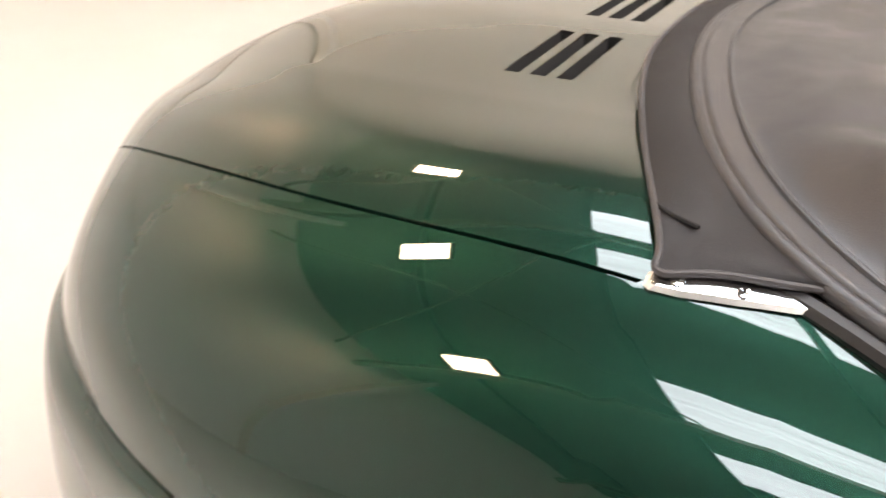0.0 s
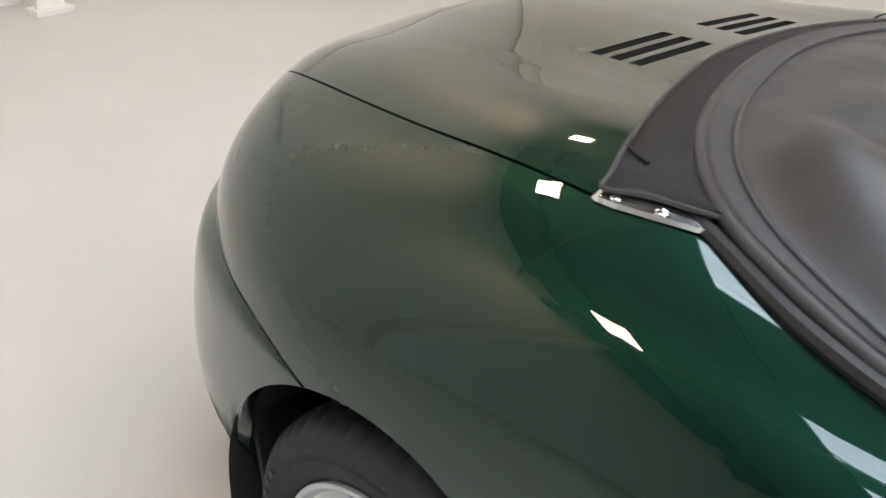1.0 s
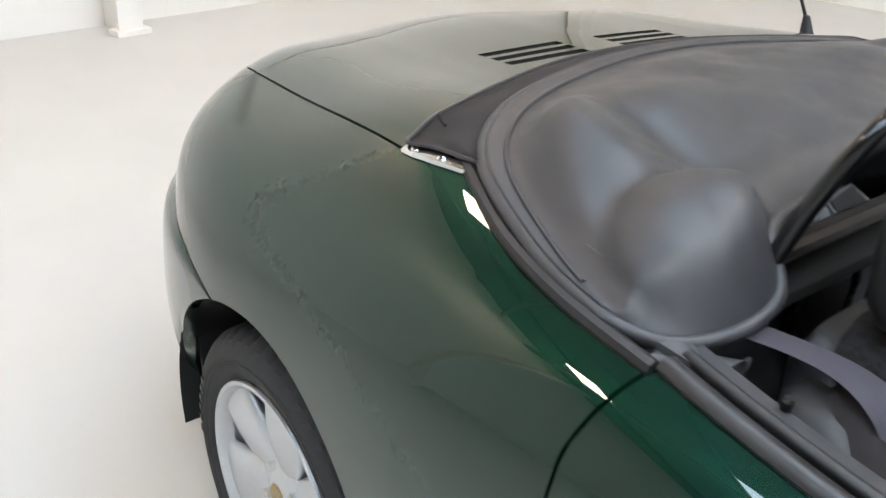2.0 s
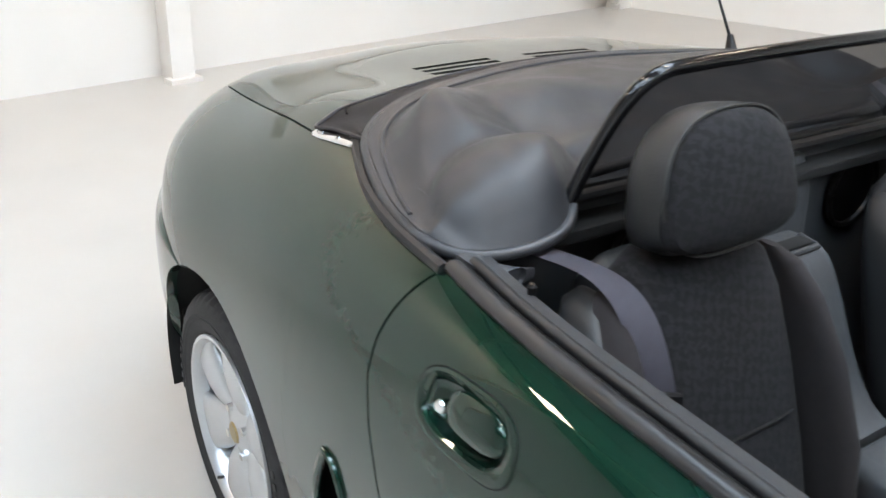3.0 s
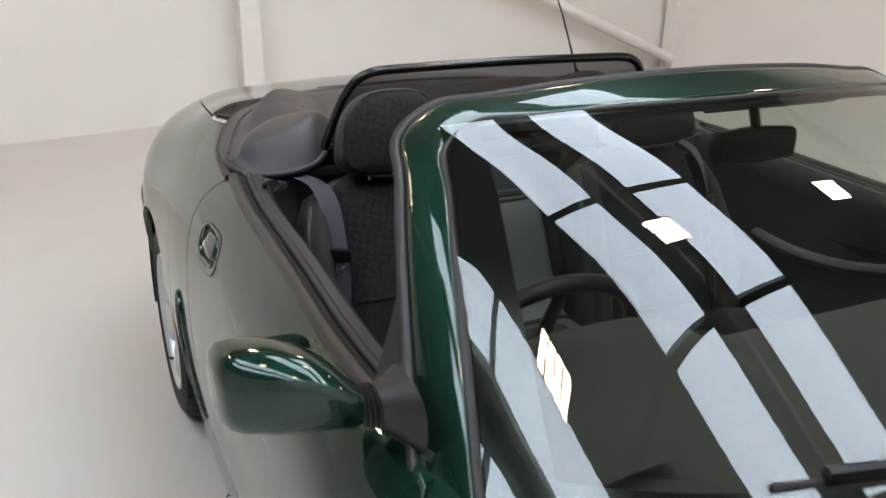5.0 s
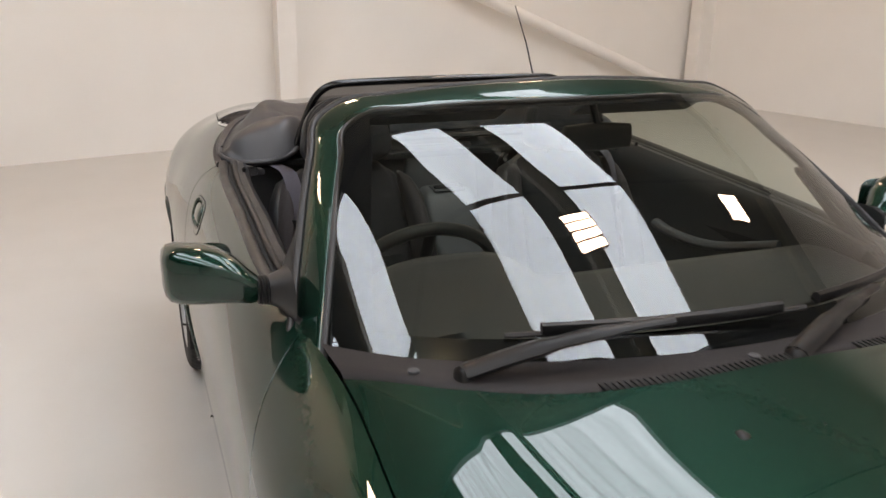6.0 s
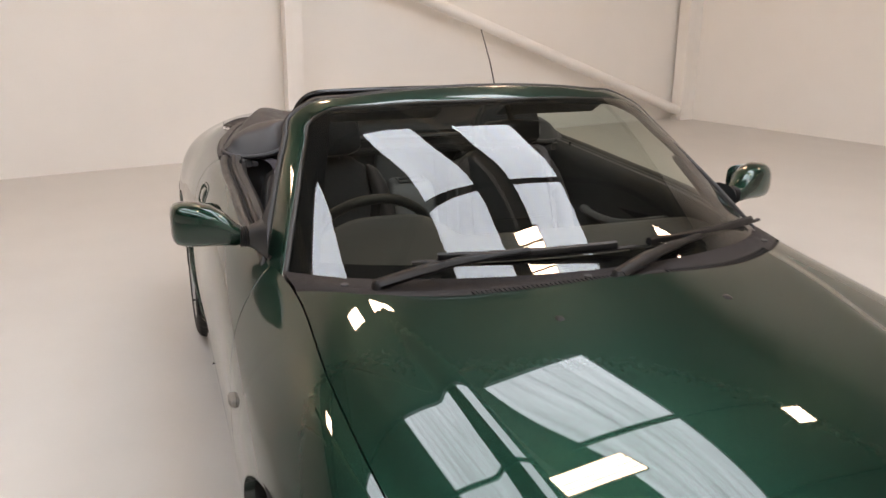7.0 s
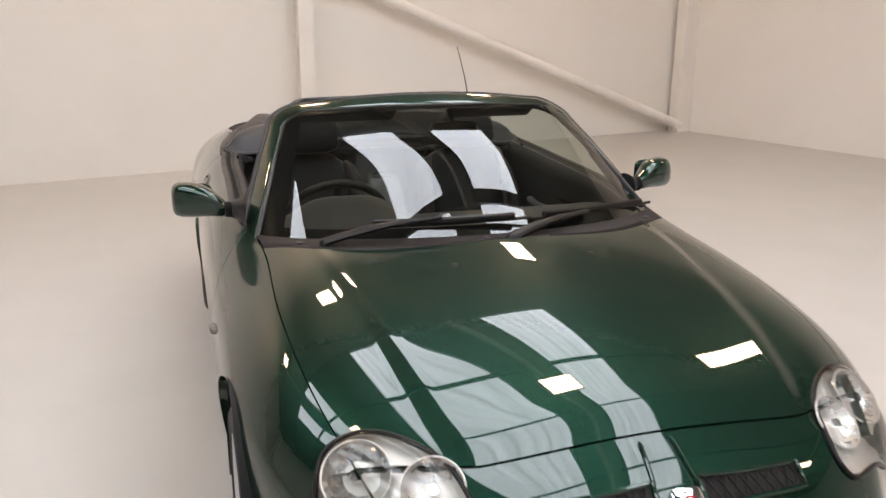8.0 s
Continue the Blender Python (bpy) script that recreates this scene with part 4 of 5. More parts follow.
both("hood_seal", under_cover, RUBBER, car, "black rubber seal along the hood well")
part("hood_well", box((1.24, 0.50, 0.02), (0, 0.84, 0.872), 0.005), VOID, car, smooth=False)

# ---- windscreen ----
def screen_line(foot, corner, swell, bow, rise, n=121, low=0.0):
    """A line round the windscreen opening: up one pillar, over the rounded corners and the bowed header, and down."""
    foot, corner, swell = Vector(foot), Vector(corner), Vector(swell)
    knots = [tuple(foot.lerp(corner, k) + swell * (4 * k * (1 - k))) for k in (low, 0.22, 0.44, 0.66, 0.82, 0.915)]
    knots += [(corner.x * k, corner.y - bow * (1 - k * k), corner.z + rise * (1 - k * k)) for k in (0.895, 0.78, 0.55, 0.28, 0.0)]
    return spline(whole(knots), n)


INNER = dict(foot=(-0.661, -0.582, 0.831), corner=(-0.498, -0.116, 1.137), swell=(-0.008, -0.022, 0.0), bow=0.083, rise=0.028)
OUTER = dict(foot=(-0.708, -0.548, 0.783), corner=(-0.531, -0.043, 1.148), swell=(-0.006, -0.007, 0.010), bow=0.074, rise=0.047)
# the glass rolls back towards its head
GLASS_R = [(-0.661, -0.582, 0.831), (-0.615, -0.454, 0.924), (-0.570, -0.326, 1.017), (-0.542, -0.256, 1.064), (-0.518, -0.186, 1.104), (-0.498, -0.116, 1.137)]


def screen_frame(inner, outer):
    """A broad pressed bar between two lines, gently crowned, folded back along both edges."""
    rows, n = [], len(inner)
    for i, (a, b) in enumerate(zip(inner, outer)):
        d = (inner[min(i + 1, n - 1)] - inner[max(i - 1, 0)]).normalized()
        c = b - a
        out = d.cross(c).normalized()
        if out.z - out.y < 0:
            out = -out
        ring = [a + c * t + out * h for t, h in ((0.0, -0.012), (0.0, -0.001), (0.025, 0.0022), (0.06, 0.0032), (0.2, 0.0040), (0.5, 0.0048), (0.8, 0.0040), (0.93, 0.0026), (0.98, -0.0005), (1.0, -0.006), (0.97, -0.022), (0.5, -0.024), (0.1, -0.022))]
        rows.append(ring)
    bm, vs = grid(rows, closed=True)
    cap(bm, vs[0])
    cap(bm, vs[-1])
    return bm


inner_line, outer_line = screen_line(**INNER, low=-0.06), screen_line(**OUTER, low=-0.04)
screen = part("windscreen_frame", screen_frame(inner_line, outer_line), PAINT, car, "green painted windscreen surround")
part("roof_seal", tube([p + Vector((math.copysign(0.004, p.x) * min(1, abs(p.x) / 0.4), 0.006, -0.002)) for p in outer_line[4:-4]], 0.0085, 10, flat=0.8), RUBBER, screen, "black rubber roof seal")


def glass_edge(t):
    """Left-right symmetric windscreen row at height t, 0 the foot, 1 the head."""
    side = spline(GLASS_R, 41)[int(round(t * 40))]
    bow = 0.285 - 0.202 * t
    rise = 0.030 - 0.002 * t
    row = []
    for k in np.linspace(-1, 1, 61):
        c = 1 - 0.3 * abs(k) ** 6 - 0.7 * k * k
        row.append(Vector((side.x * -k, side.y - bow * c, side.z + rise * c)))
    return row


bm, _ = grid([glass_edge(t) for t in np.linspace(0, 1, 41)])
pane = part("windscreen_glass", bm, GLASS, screen, "clear tinted laminated windscreen glass")
pane.visible_shadow = False
part("glass_seal", tube([p + (Vector((0, p.y, 1.0)) - p).normalized() * 0.004 for p in inner_line], 0.0065, 8), RUBBER, screen, "black rubber windscreen seal")


def frit(rows_t, ks):
    return grid([[glass_edge(t)[k] + Vector((0, 0.004, -0.004)) for k in ks] for t in rows_t])[0]


part("frit_foot", frit(np.linspace(0, 0.07, 4), range(0, 61)), GLOSSBLACK, screen)
part("frit_head", frit(np.linspace(0.95, 1.0, 3), range(0, 61)), GLOSSBLACK, screen)
for ks in (range(0, 4), range(57, 61)):
    part("frit_side", frit(np.linspace(0.05, 0.97, 24), ks), GLOSSBLACK, screen)

# scuttle panel below the glass
hood_edge = []
for k in np.linspace(-1, 1, 61):
    s = 7 + k * 3.52
    w = abs(s - 7) / 3.55
    u = u_at(-0.935 + 0.245 * w ** 2.6 + 0.006, 14 - s if s > 7 else s)
    p = body(u, 14 - s if s > 7 else s)
    hood_edge.append(Vector((-p[0] if s > 7 else p[0], p[1], p[2])))
foot = glass_edge(0.0)
rows = []
for t, dz in ((-0.10, -0.035), (0.0, -0.006), (0.12, 0.002), (0.4, 0.004), (0.75, 0.006), (1.05, 0.008)):
    rows.append([h.lerp(f, t) + Vector((0, 0, dz)) for h, f in zip(hood_edge, foot)])
cowl = part("scuttle_panel", grid(rows)[0], COWL, car, "dark grey plastic scuttle panel below the windscreen")
for a, b in ((17, 31), (36, 52)):
    for k in np.linspace(a, b, 34):
        i = int(k)
        h = hood_edge[i].lerp(hood_edge[i + 1], k - i)
        f = foot[i].lerp(foot[i + 1], k - i)
        p = h.lerp(f, 0.10) + Vector((0, 0, 0.003))
        part("intake_slat", box((0.0022, 0.024, 0.005), p, 0.0008), VOID, cowl, smooth=False)
    # a flattened black bar stands for the shaded intake opening
    pts = [hood_edge[k].lerp(foot[k], 0.10) + Vector((0, 0, 0.0005)) for k in range(a, b + 1)]
    part("intake_slot", tube(pts, 0.011, 8, flat=0.25), VOID, cowl)
for k in (5, 28, 55):
    p = hood_edge[k].lerp(foot[k], 0.42) + Vector((0, 0, 0.004))
    part("trim_plug", tube([p, p + Vector((0, 0, 0.004))], 0.009, 14), PLASTIC, cowl)


# wipers
def wiper(pivot, elbow, tip_a, tip_b):
    w = new("wiper")
    w.parent = car
    pv, el, ta, tb = (Vector(v) for v in (pivot, elbow, tip_a, tip_b))
    part("pivot_cap", loft([(pv + Vector((0, 0, -0.02)), (0.018, 0, 0), (0, 0.018, 0)), (pv + Vector((0, 0, 0.006)), (0.016, 0, 0), (0, 0.016, 0)), (pv + Vector((0, 0, 0.014)), (0.008, 0, 0), (0, 0.008, 0))], n=18), DARK, w)
    part("arm", tube(spline([tuple(pv + Vector((0, 0, 0.004))), tuple(pv.lerp(el, 0.45) + Vector((0, 0, 0.012))), tuple(el)], 14), [0.020] * 6 + [0.016] * 4 + [0.011] * 4, 8, flat=0.6), DARK, w, "satin black wiper arm")
    part("knuckle", loft([(pv.lerp(el, 0.16) + Vector((0, 0, 0.010)), (0.014, 0, 0), (0, 0.012, 0.004)), (pv.lerp(el, 0.28) + Vector((0, 0, 0.014)), (0.014, 0, 0), (0, 0.012, 0.004))], n=14, power=5), PLASTIC, w)
    line = [ta.lerp(tb, t) + Vector((0, -0.02 * math.sin(math.pi * t), 0.0)) for t in np.linspace(0, 1, 20)]
    part("blade_carrier", tube([p + Vector((0, -0.004, 0.010)) for p in line[2:-2]], 0.0095, 8, flat=1.2), DARK, w)
    part("blade_rubber", tube(line, 0.005, 6), RUBBER, w)
    for t in (0.18, 0.5, 0.82):
        p = ta.lerp(tb, t) + Vector((0, -0.02 * math.sin(math.pi * t), 0.006))
        part("blade_clip", box((0.035, 0.012, 0.012), p, 0.003), DARK, w)
    return w


wiper((-0.490, -0.792, 0.858), (-0.165, -0.848, 0.926), (-0.400, -0.735, 0.884), (0.120, -0.825, 0.900))
wiper((0.020, -0.920, 0.868), (0.330, -0.775, 0.893), (0.120, -0.800, 0.888), (0.655, -0.600, 0.862))

# washer jets on the bonnet
for x in (-0.195, 0.200):
    u = u_at(-1.062, 6.0)
    c = Vector((x, -1.062, 0.842))
    part("washer_jet", loft([(c, (0.014, 0, 0), (0, 0.016, 0)), (c + Vector((0, 0.002, 0.006)), (0.012, 0, 0), (0, 0.013, 0)), (c + Vector((0, 0.004, 0.011)), (0.006, 0, 0), (0, 0.006, 0))], n=16), DARK, car)


# ---- door mirrors ----
def mirror_shell():
    secs = []
    for x, y, z, hy, hz in ((-0.738, -0.345, 0.872, 0.026, 0.022), (-0.752, -0.340, 0.876, 0.036, 0.030), (-0.772, -0.328, 0.886, 0.046, 0.040), (-0.800, -0.316, 0.893, 0.052, 0.048),
                            (-0.835, -0.303, 0.895, 0.056, 0.053), (-0.868, -0.288, 0.894, 0.056, 0.053), (-0.884, -0.280, 0.893, 0.051, 0.049), (-0.892, -0.275, 0.892, 0.040, 0.040), (-0.8955, -0.273, 0.892, 0.022, 0.024)):
        secs.append(((x, y - 0.075, z + 0.018), (0, hy, 0), (0, 0, hz), 2.8))
    return loft(secs, n=36)


def mirror_neck():
    """A short ribbed gaiter that flares into the corner panel."""
    bm = bmesh.new()
    for k in range(4):
        c = Vector((-0.741 + 0.0055 * k, -0.422 - 0.002 * k, 0.886))
        loft([(c, (0, 0.026, 0), (0, 0, 0.023)), (c + Vector((0.0022, 0, 0)), (0, 0.029, 0), (0, 0, 0.026)), (c + Vector((0.005, 0, 0)), (0, 0.026, 0), (0, 0, 0.023))], bm, n=22)
    loft([((-0.720, -0.429, 0.886), (0, 0.027, 0), (0, 0, 0.024)), ((-0.711, -0.431, 0.886), (0, 0.032, 0), (0, 0, 0.028)), ((-0.700, -0.434, 0.884), (0, 0.040, 0), (0, 0, 0.034)), ((-0.684, -0.440, 0.880), (0, 0.062, 0), (0, 0, 0.046))], bm, n=26)
    return bm


def pillar_at(k):
    """The outer edge of the pillar, k of the way up."""
    return Vector(OUTER["foot"]).lerp(Vector(OUTER["corner"]), k) + Vector(OUTER["swell"]) * (4 * k * (1 - k))


def quarter_panel():
    a = [pillar_at(0.05) + Vector((-0.004, 0.004, 0)), Vector((-0.703, -0.358, 0.858)), pillar_at(0.49) + Vector((-0.003, 0.024, -0.004)), pillar_at(0.53) + Vector((-0.002, 0.006, 0))]
    bm = bmesh.new()
    o = [bm.verts.new(p) for p in a]
    i = [bm.verts.new(p + Vector((0.022, 0, 0))) for p in a]
    bm.faces.new(o)
    bm.faces.new(i[::-1])
    for k in range(4):
        bm.faces.new((o[k], i[k], i[(k + 1) % 4], o[(k + 1) % 4]))
    bmesh.ops.bevel(bm, geom=bm.edges[:], offset=0.004, segments=2, affect="EDGES")
    return bm


mirrors = both("door_mirror", mirror_shell, PAINT, car, "green painted door mirror housing")
mirrors[1].location = (-0.022, 0.012, 0.0)
for m, k in zip(mirrors, (0, 1)):
    neck, plate = mirror_neck(), quarter_panel()
    back = loft([((-0.825, -0.337, 0.912), (0.055, 0, 0), (0, 0, 0.042)), ((-0.825, -0.333, 0.912), (0.052, 0, 0), (0, 0, 0.040))], n=30, power=4)
    if k:
        mirrored(neck), mirrored(plate), mirrored(back)
    part("neck", neck, RUBBER, m, "ribbed black rubber neck")
    part("quarter_panel", plate, RUBBER, m, "black triangular corner panel")
    part("mirror_glass", back, CHROME, m)


# ---- door tops: weather strips, slot, inner rail ----
def belt(s, y):
    return Vector(body(u_at(y, s), s))


YS = np.linspace(0.575, -0.50, 44)


def strip(offset, dz, r, flat, y0=0, y1=None):
    return tube([belt(3.45, y) + Vector((offset, 0, dz)) for y in YS[y0:y1]], r, 10, flat=flat)


both("outer_weather_strip", lambda: strip(0.010, 0.004, 0.013, 0.75), SEAL, car, "dull black rubber weather strip")
# solid black strip: the slot's shade is put into its colour
both("window_slot", lambda: strip(0.030, -0.004, 0.010, 0.4), VOID, car)
both("inner_weather_strip", lambda: strip(0.042, 0.003, 0.008, 0.9), RUBBER, car)


def door_card():
    rows = []
    for dx, dz in ((0.046, 0.006), (0.066, 0.006), (0.080, -0.010), (0.086, -0.06), (0.070, -0.14), (0.105, -0.24), (0.10, -0.34), (0.07, -0.62)):
        rows.append([belt(3.45, y) + Vector((dx, 0, dz)) for y in YS])
    return grid(rows)[0]


both("door_card", door_card, DOOR_TRIM, car, "dark grey moulded inner door trim")
both("lock_knob", lambda: tube([(-0.632, 0.476, 0.866), (-0.632, 0.476, 0.878), (-0.631, 0.476, 0.893), (-0.631, 0.476, 0.897)], [0.0045, 0.004, 0.006, 0.004], 10), DARK, car)


def arm_pull():
    return tube(spline([(-0.600, 0.28, 0.68), (-0.575, 0.18, 0.685), (-0.570, 0.0, 0.70), (-0.575, -0.16, 0.745), (-0.605, -0.24, 0.77)], 20), 0.018, 10, flat=0.8)


both("door_pull", arm_pull, PLASTIC, car, "grey moulded door pull")
both("inner_quarter", lambda: box((0.03, 0.16, 0.30), (-0.640, 0.64, 0.74), 0.012), PLASTIC, car)


# ---- headlamps ----
def lamp_outline(n, scale=1.0):
    pts = spline([(x, y, 0) for x, y in LAMP + LAMP[:1]], n + 1)[:-1]
    c = Vector((0.515, -1.705, 0))
    return [c + (p - c) * scale for p in pts]


def plan_z(x, y):
    """Body point under this plan place, right side."""
    s = 4.0
    for _ in range(4):
        u = u_at(y, s)
        f = fine_section(u)
        k = int(np.argmin(np.abs(f[60:250, 0] + x))) + 60
        s = S_FINE[k]
    u = u_at(y, s)
    p = body(u, s)
    return Vector((-x, y, p[2])), Vector(body_normal(u, s))


def lamp_skin(scales, lifts):
    rows = []
    for sc, h in zip(scales, lifts):
        row = []
        for q in lamp_outline(48, sc):
            p, nn = plan_z(q.x, q.y)
            row.append(p + nn * h)
        rows.append(row)
    bm, vs = grid(rows, closed=True)
    cap(bm, vs[-1])
    return bm


LAMP_N = Vector((-0.30, -0.62, 0.72)).normalized()


def bowl(cx, cy, r, depth, lift):
    """A round reflector facing forwards and up."""
    p, _ = plan_z(cx, cy)
    nn = LAMP_N
    a = nn.cross(Vector((1, 0, 0))).normalized()
    b = nn.cross(a)
    rows = []
    for t in np.linspace(1, 0.06, 9):
        rows.append([p + nn * (lift - depth * (1 - t * t)) + (a * math.cos(k * math.pi / 16) + b * math.sin(k * math.pi / 16)) * (r * t) for k in range(32)])
    bm, vs = grid(rows, closed=True)
    cap(bm, vs[-1])
    return bm


REFLECTOR = material("lamp_reflector", (0.80, 0.79, 0.77), 0.28, 0.85, vary=0.08, scale=60, rvary=0.08)
FLUTED = material("fluted_lamp_insert", (0.70, 0.68, 0.65), 0.38, 0.45, vary=0.12, scale=40, bump=0.6, bump_scale=70, rvary=0.08)
lamps = both("headlamp", lambda: lamp_skin((1.0, 0.97, 0.8, 0.6, 0.3), (-0.004, -0.012, -0.022, -0.028, -0.030)), FLUTED, car, "round-ended clear headlamp with chromed reflectors")
for ob, k in zip(lamps, (0, 1)):
    pieces = [("lamp_seal", tube([plan_z(q.x, q.y)[0] + plan_z(q.x, q.y)[1] * 0.003 for q in lamp_outline(64, 1.0)], 0.0055, 8, closed=True), DARK, "black rubber lamp surround"),
              ("dipped_reflector", bowl(0.590, -1.660, 0.066, 0.035, -0.004), REFLECTOR, ""),
              ("main_reflector", bowl(0.462, -1.745, 0.060, 0.035, -0.004), REFLECTOR, ""),
              ("reflector_ring", tube([Vector(v.co) for v in list(bowl(0.590, -1.660, 0.068, 0.0, -0.003).verts)[:32]], 0.0025, 8, closed=True), FLUTED, ""),
              ("reflector_ring", tube([Vector(v.co) for v in list(bowl(0.462, -1.745, 0.062, 0.0, -0.003).verts)[:32]], 0.0025, 8, closed=True), FLUTED, ""),
              ("bulb_cap", loft([(plan_z(0.590, -1.660)[0] + LAMP_N * -0.03, (0.014, 0, 0), (0, 0.012, 0.008)), (plan_z(0.590, -1.660)[0] + LAMP_N * -0.004, (0.012, 0, 0), (0, 0.010, 0.007))], n=16), CHROME, ""),
              ("bulb_cap", loft([(plan_z(0.462, -1.745)[0] + LAMP_N * -0.03, (0.012, 0, 0), (0, 0.010, 0.007)), (plan_z(0.462, -1.745)[0] + LAMP_N * -0.006, (0.010, 0, 0), (0, 0.008, 0.006))], n=16), CHROME, "")]
    for name, bm, mat, lab in pieces:
        part(name, mirrored(bm) if k else bm, mat, ob, lab)
    bm = lamp_skin((1.0, 0.93, 0.75, 0.5, 0.25), (0.002, 0.012, 0.020, 0.024, 0.025))
    lens = part("lens", mirrored(bm) if k else bm, LENS, ob, "clear domed lamp lens")
    lens.visible_shadow = False


# ---- nose: grilles, ribs, badge ----
def nose_point(x, drop):
    """A place on the nose: half-way along the front at x, drop metres along the skin below the bonnet edge."""
    f_best, best = 9, None
    for s in np.linspace(5.0, 7.0, 36):
        u = u_at(-1.737, s) + drop
        p = body(u, s)
        if abs(-p[0] - abs(x)) < f_best:
            f_best, best = abs(-p[0] - abs(x)), (u, s)
    p, nn = Vector(body(*best)), Vector(body_normal(*best))
    k = -1 if x > 0 else 1
    return Vector((x, p.y, p.z)), Vector((nn.x * k, nn.y, nn.z))


def grille(sign):
    rows = []
    for d in np.linspace(0.108, 0.175, 5):
        row = []
        for x in np.linspace(0.050, 0.285, 20):
            p, nn = nose_point(x * sign, d + 0.006 * math.sin((x - 0.05) / 0.235 * math.pi))
            row.append(p + nn * 0.003)
        rows.append(row)
    return rows


for sign in (-1, 1):
    rows = grille(sign)
    g = part("grille", grid(rows)[0], VOID, car, "black mesh nose grille")
    edge = rows[0] + [r[-1] for r in rows[1:]] + rows[-1][::-1][1:] + [r[0] for r in rows[::-1][1:-1]]
    part("grille_lip", tube([p + Vector((0, -0.001, 0.001)) for p in edge], 0.006, 8, closed=True), PAINT, g)
    for k in range(9):
        a, b = rows[0][2 * k + 1], rows[-1][min(19, 2 * k + 3)]
        part("grille_wire", tube([a + Vector((0, -0.003, 0.002)), b + Vector((0, -0.003, 0.002))], 0.0016, 5), DARK, g)
        a, b = rows[0][min(19, 2 * k + 3)], rows[-1][2 * k + 1]
        part("grille_wire", tube([a + Vector((0, -0.003, 0.002)), b + Vector((0, -0.003, 0.002))], 0.0016, 5), DARK, g)
for x in (-0.045, 0.045):
    pts = []
    for d in np.linspace(0.012, 0.12, 12):
        p, nn = nose_point(x * (0.75 + 2.0 * d), d)
        pts.append(p + nn * 0.001)
    part("nose_rib", tube(pts, [0.001] + [0.005] * 10 + [0.002], 8), PAINT, car)
p, nn = nose_point(0.012, 0.176)
tilt = Matrix.Translation(p + nn * 0.004) @ nn.to_track_quat("Z", "Y").to_matrix().to_4x4()
bm = loft([((0, 0, -0.004), (0.034, 0, 0), (0, 0.040, 0), 5), ((0, 0, 0.004), (0.033, 0, 0), (0, 0.039, 0), 5), ((0, 0, 0.007), (0.028, 0, 0), (0, 0.034, 0), 5)], n=32)
bmesh.ops.transform(bm, matrix=tilt, verts=bm.verts)
badge = part("nose_badge", bm, CHROME, car, "chrome shield badge with a red device")
ring = [Vector((0.021 * math.cos(k * math.pi / 4 + 0.39), 0.021 * math.sin(k * math.pi / 4 + 0.39), 0.0085)) for k in range(8)]
bm = tube(ring, 0.0025, 6, closed=True)
bmesh.ops.transform(bm, matrix=tilt, verts=bm.verts)
part("badge_outline", bm, RED, badge)
bm = box((0.022, 0.006, 0.002), (0, 0, 0.0085), 0.0005)
bmesh.ops.transform(bm, matrix=tilt, verts=bm.verts)
part("badge_bar", bm, RED, badge, smooth=False)

# ---- aerial on the rear deck ----
base = Vector((0.655, 1.235, 0.885))
aerial = part("aerial_base", loft([(base, (0.018, 0, 0), (0, 0.022, 0)), (base + Vector((0, 0, 0.02)), (0.014, 0, 0), (0, 0.016, 0)), (base + Vector((0, 0.012, 0.06)), (0.007, 0, 0), (0, 0.007, 0))], n=18), RUBBER, car, "black rubber aerial base")
part("aerial_rod", tube([base + Vector((0, 0.010, 0.05)), base + Vector((0, 0.13, 0.24)), base + Vector((-0.005, 0.24, 0.385))], [0.0042, 0.003, 0.002], 8), DARK, aerial)


# ---- cabin ----
part("cabin_floor", box((1.30, 1.75, 0.02), (0, -0.15, 0.22), 0.004), BOLSTER, car, "dark carpeted cabin floor", smooth=False)
both("cabin_side", lambda: box((0.02, 1.30, 0.54), (-0.645, 0.06, 0.48), 0.004), VOID, car, smooth=False)
part("footwell_wall", box((1.10, 0.02, 0.50), (0, -0.95, 0.46), 0.004), VOID, car, smooth=False)


def bulkhead():
    rows = []
    for z, y in ((0.22, 0.60), (0.40, 0.605), (0.52, 0.61), (0.70, 0.625), (0.86, 0.635), (0.905, 0.640), (0.925, 0.655), (0.928, 0.70)):
        rows.append([Vector((x, y + 0.03 * (abs(x) / 0.62) ** 4, z)) for x in np.linspace(-0.63, 0.63, 31)])
    return grid(rows)[0]


bulk = part("rear_bulkhead", bulkhead(), PLASTIC, car, "dark grey moulded panel behind the seats")
centre = loft([((0, 0.625, 0.66), (0.128, 0, 0), (0, 0.016, 0), 5), ((0, 0.620, 0.68), (0.130, 0, 0), (0, 0.030, 0), 5), ((0, 0.628, 0.84), (0.118, 0, 0), (0, 0.030, 0), 5), ((0, 0.640, 0.895), (0.108, 0, 0), (0, 0.018, 0), 5)], n=36)
part("centre_panel", centre, PLASTIC, bulk)
for x in (-0.275, 0.275):
    part("speaker_ring", tube([Vector((x + 0.072 * math.cos(k * math.pi / 18), 0.618, 0.80 + 0.072 * math.sin(k * math.pi / 18))) for k in range(36)], 0.007, 8, closed=True), DARK, bulk)
    part("speaker_grille", loft([((x, 0.628, 0.80), (0.068, 0, 0), (0, 0, 0.068), 2), ((x, 0.619, 0.80), (0.066, 0, 0), (0, 0, 0.066), 2), ((x, 0.615, 0.80), (0.045, 0, 0), (0, 0, 0.045), 2)], n=32), DARK, bulk)
part("bulkhead_rail", tube([(x, 0.632 + 0.02 * (abs(x) / 0.6) ** 4, 0.922) for x in np.linspace(-0.6, 0.6, 25)], 0.012, 8), RUBBER, bulk)

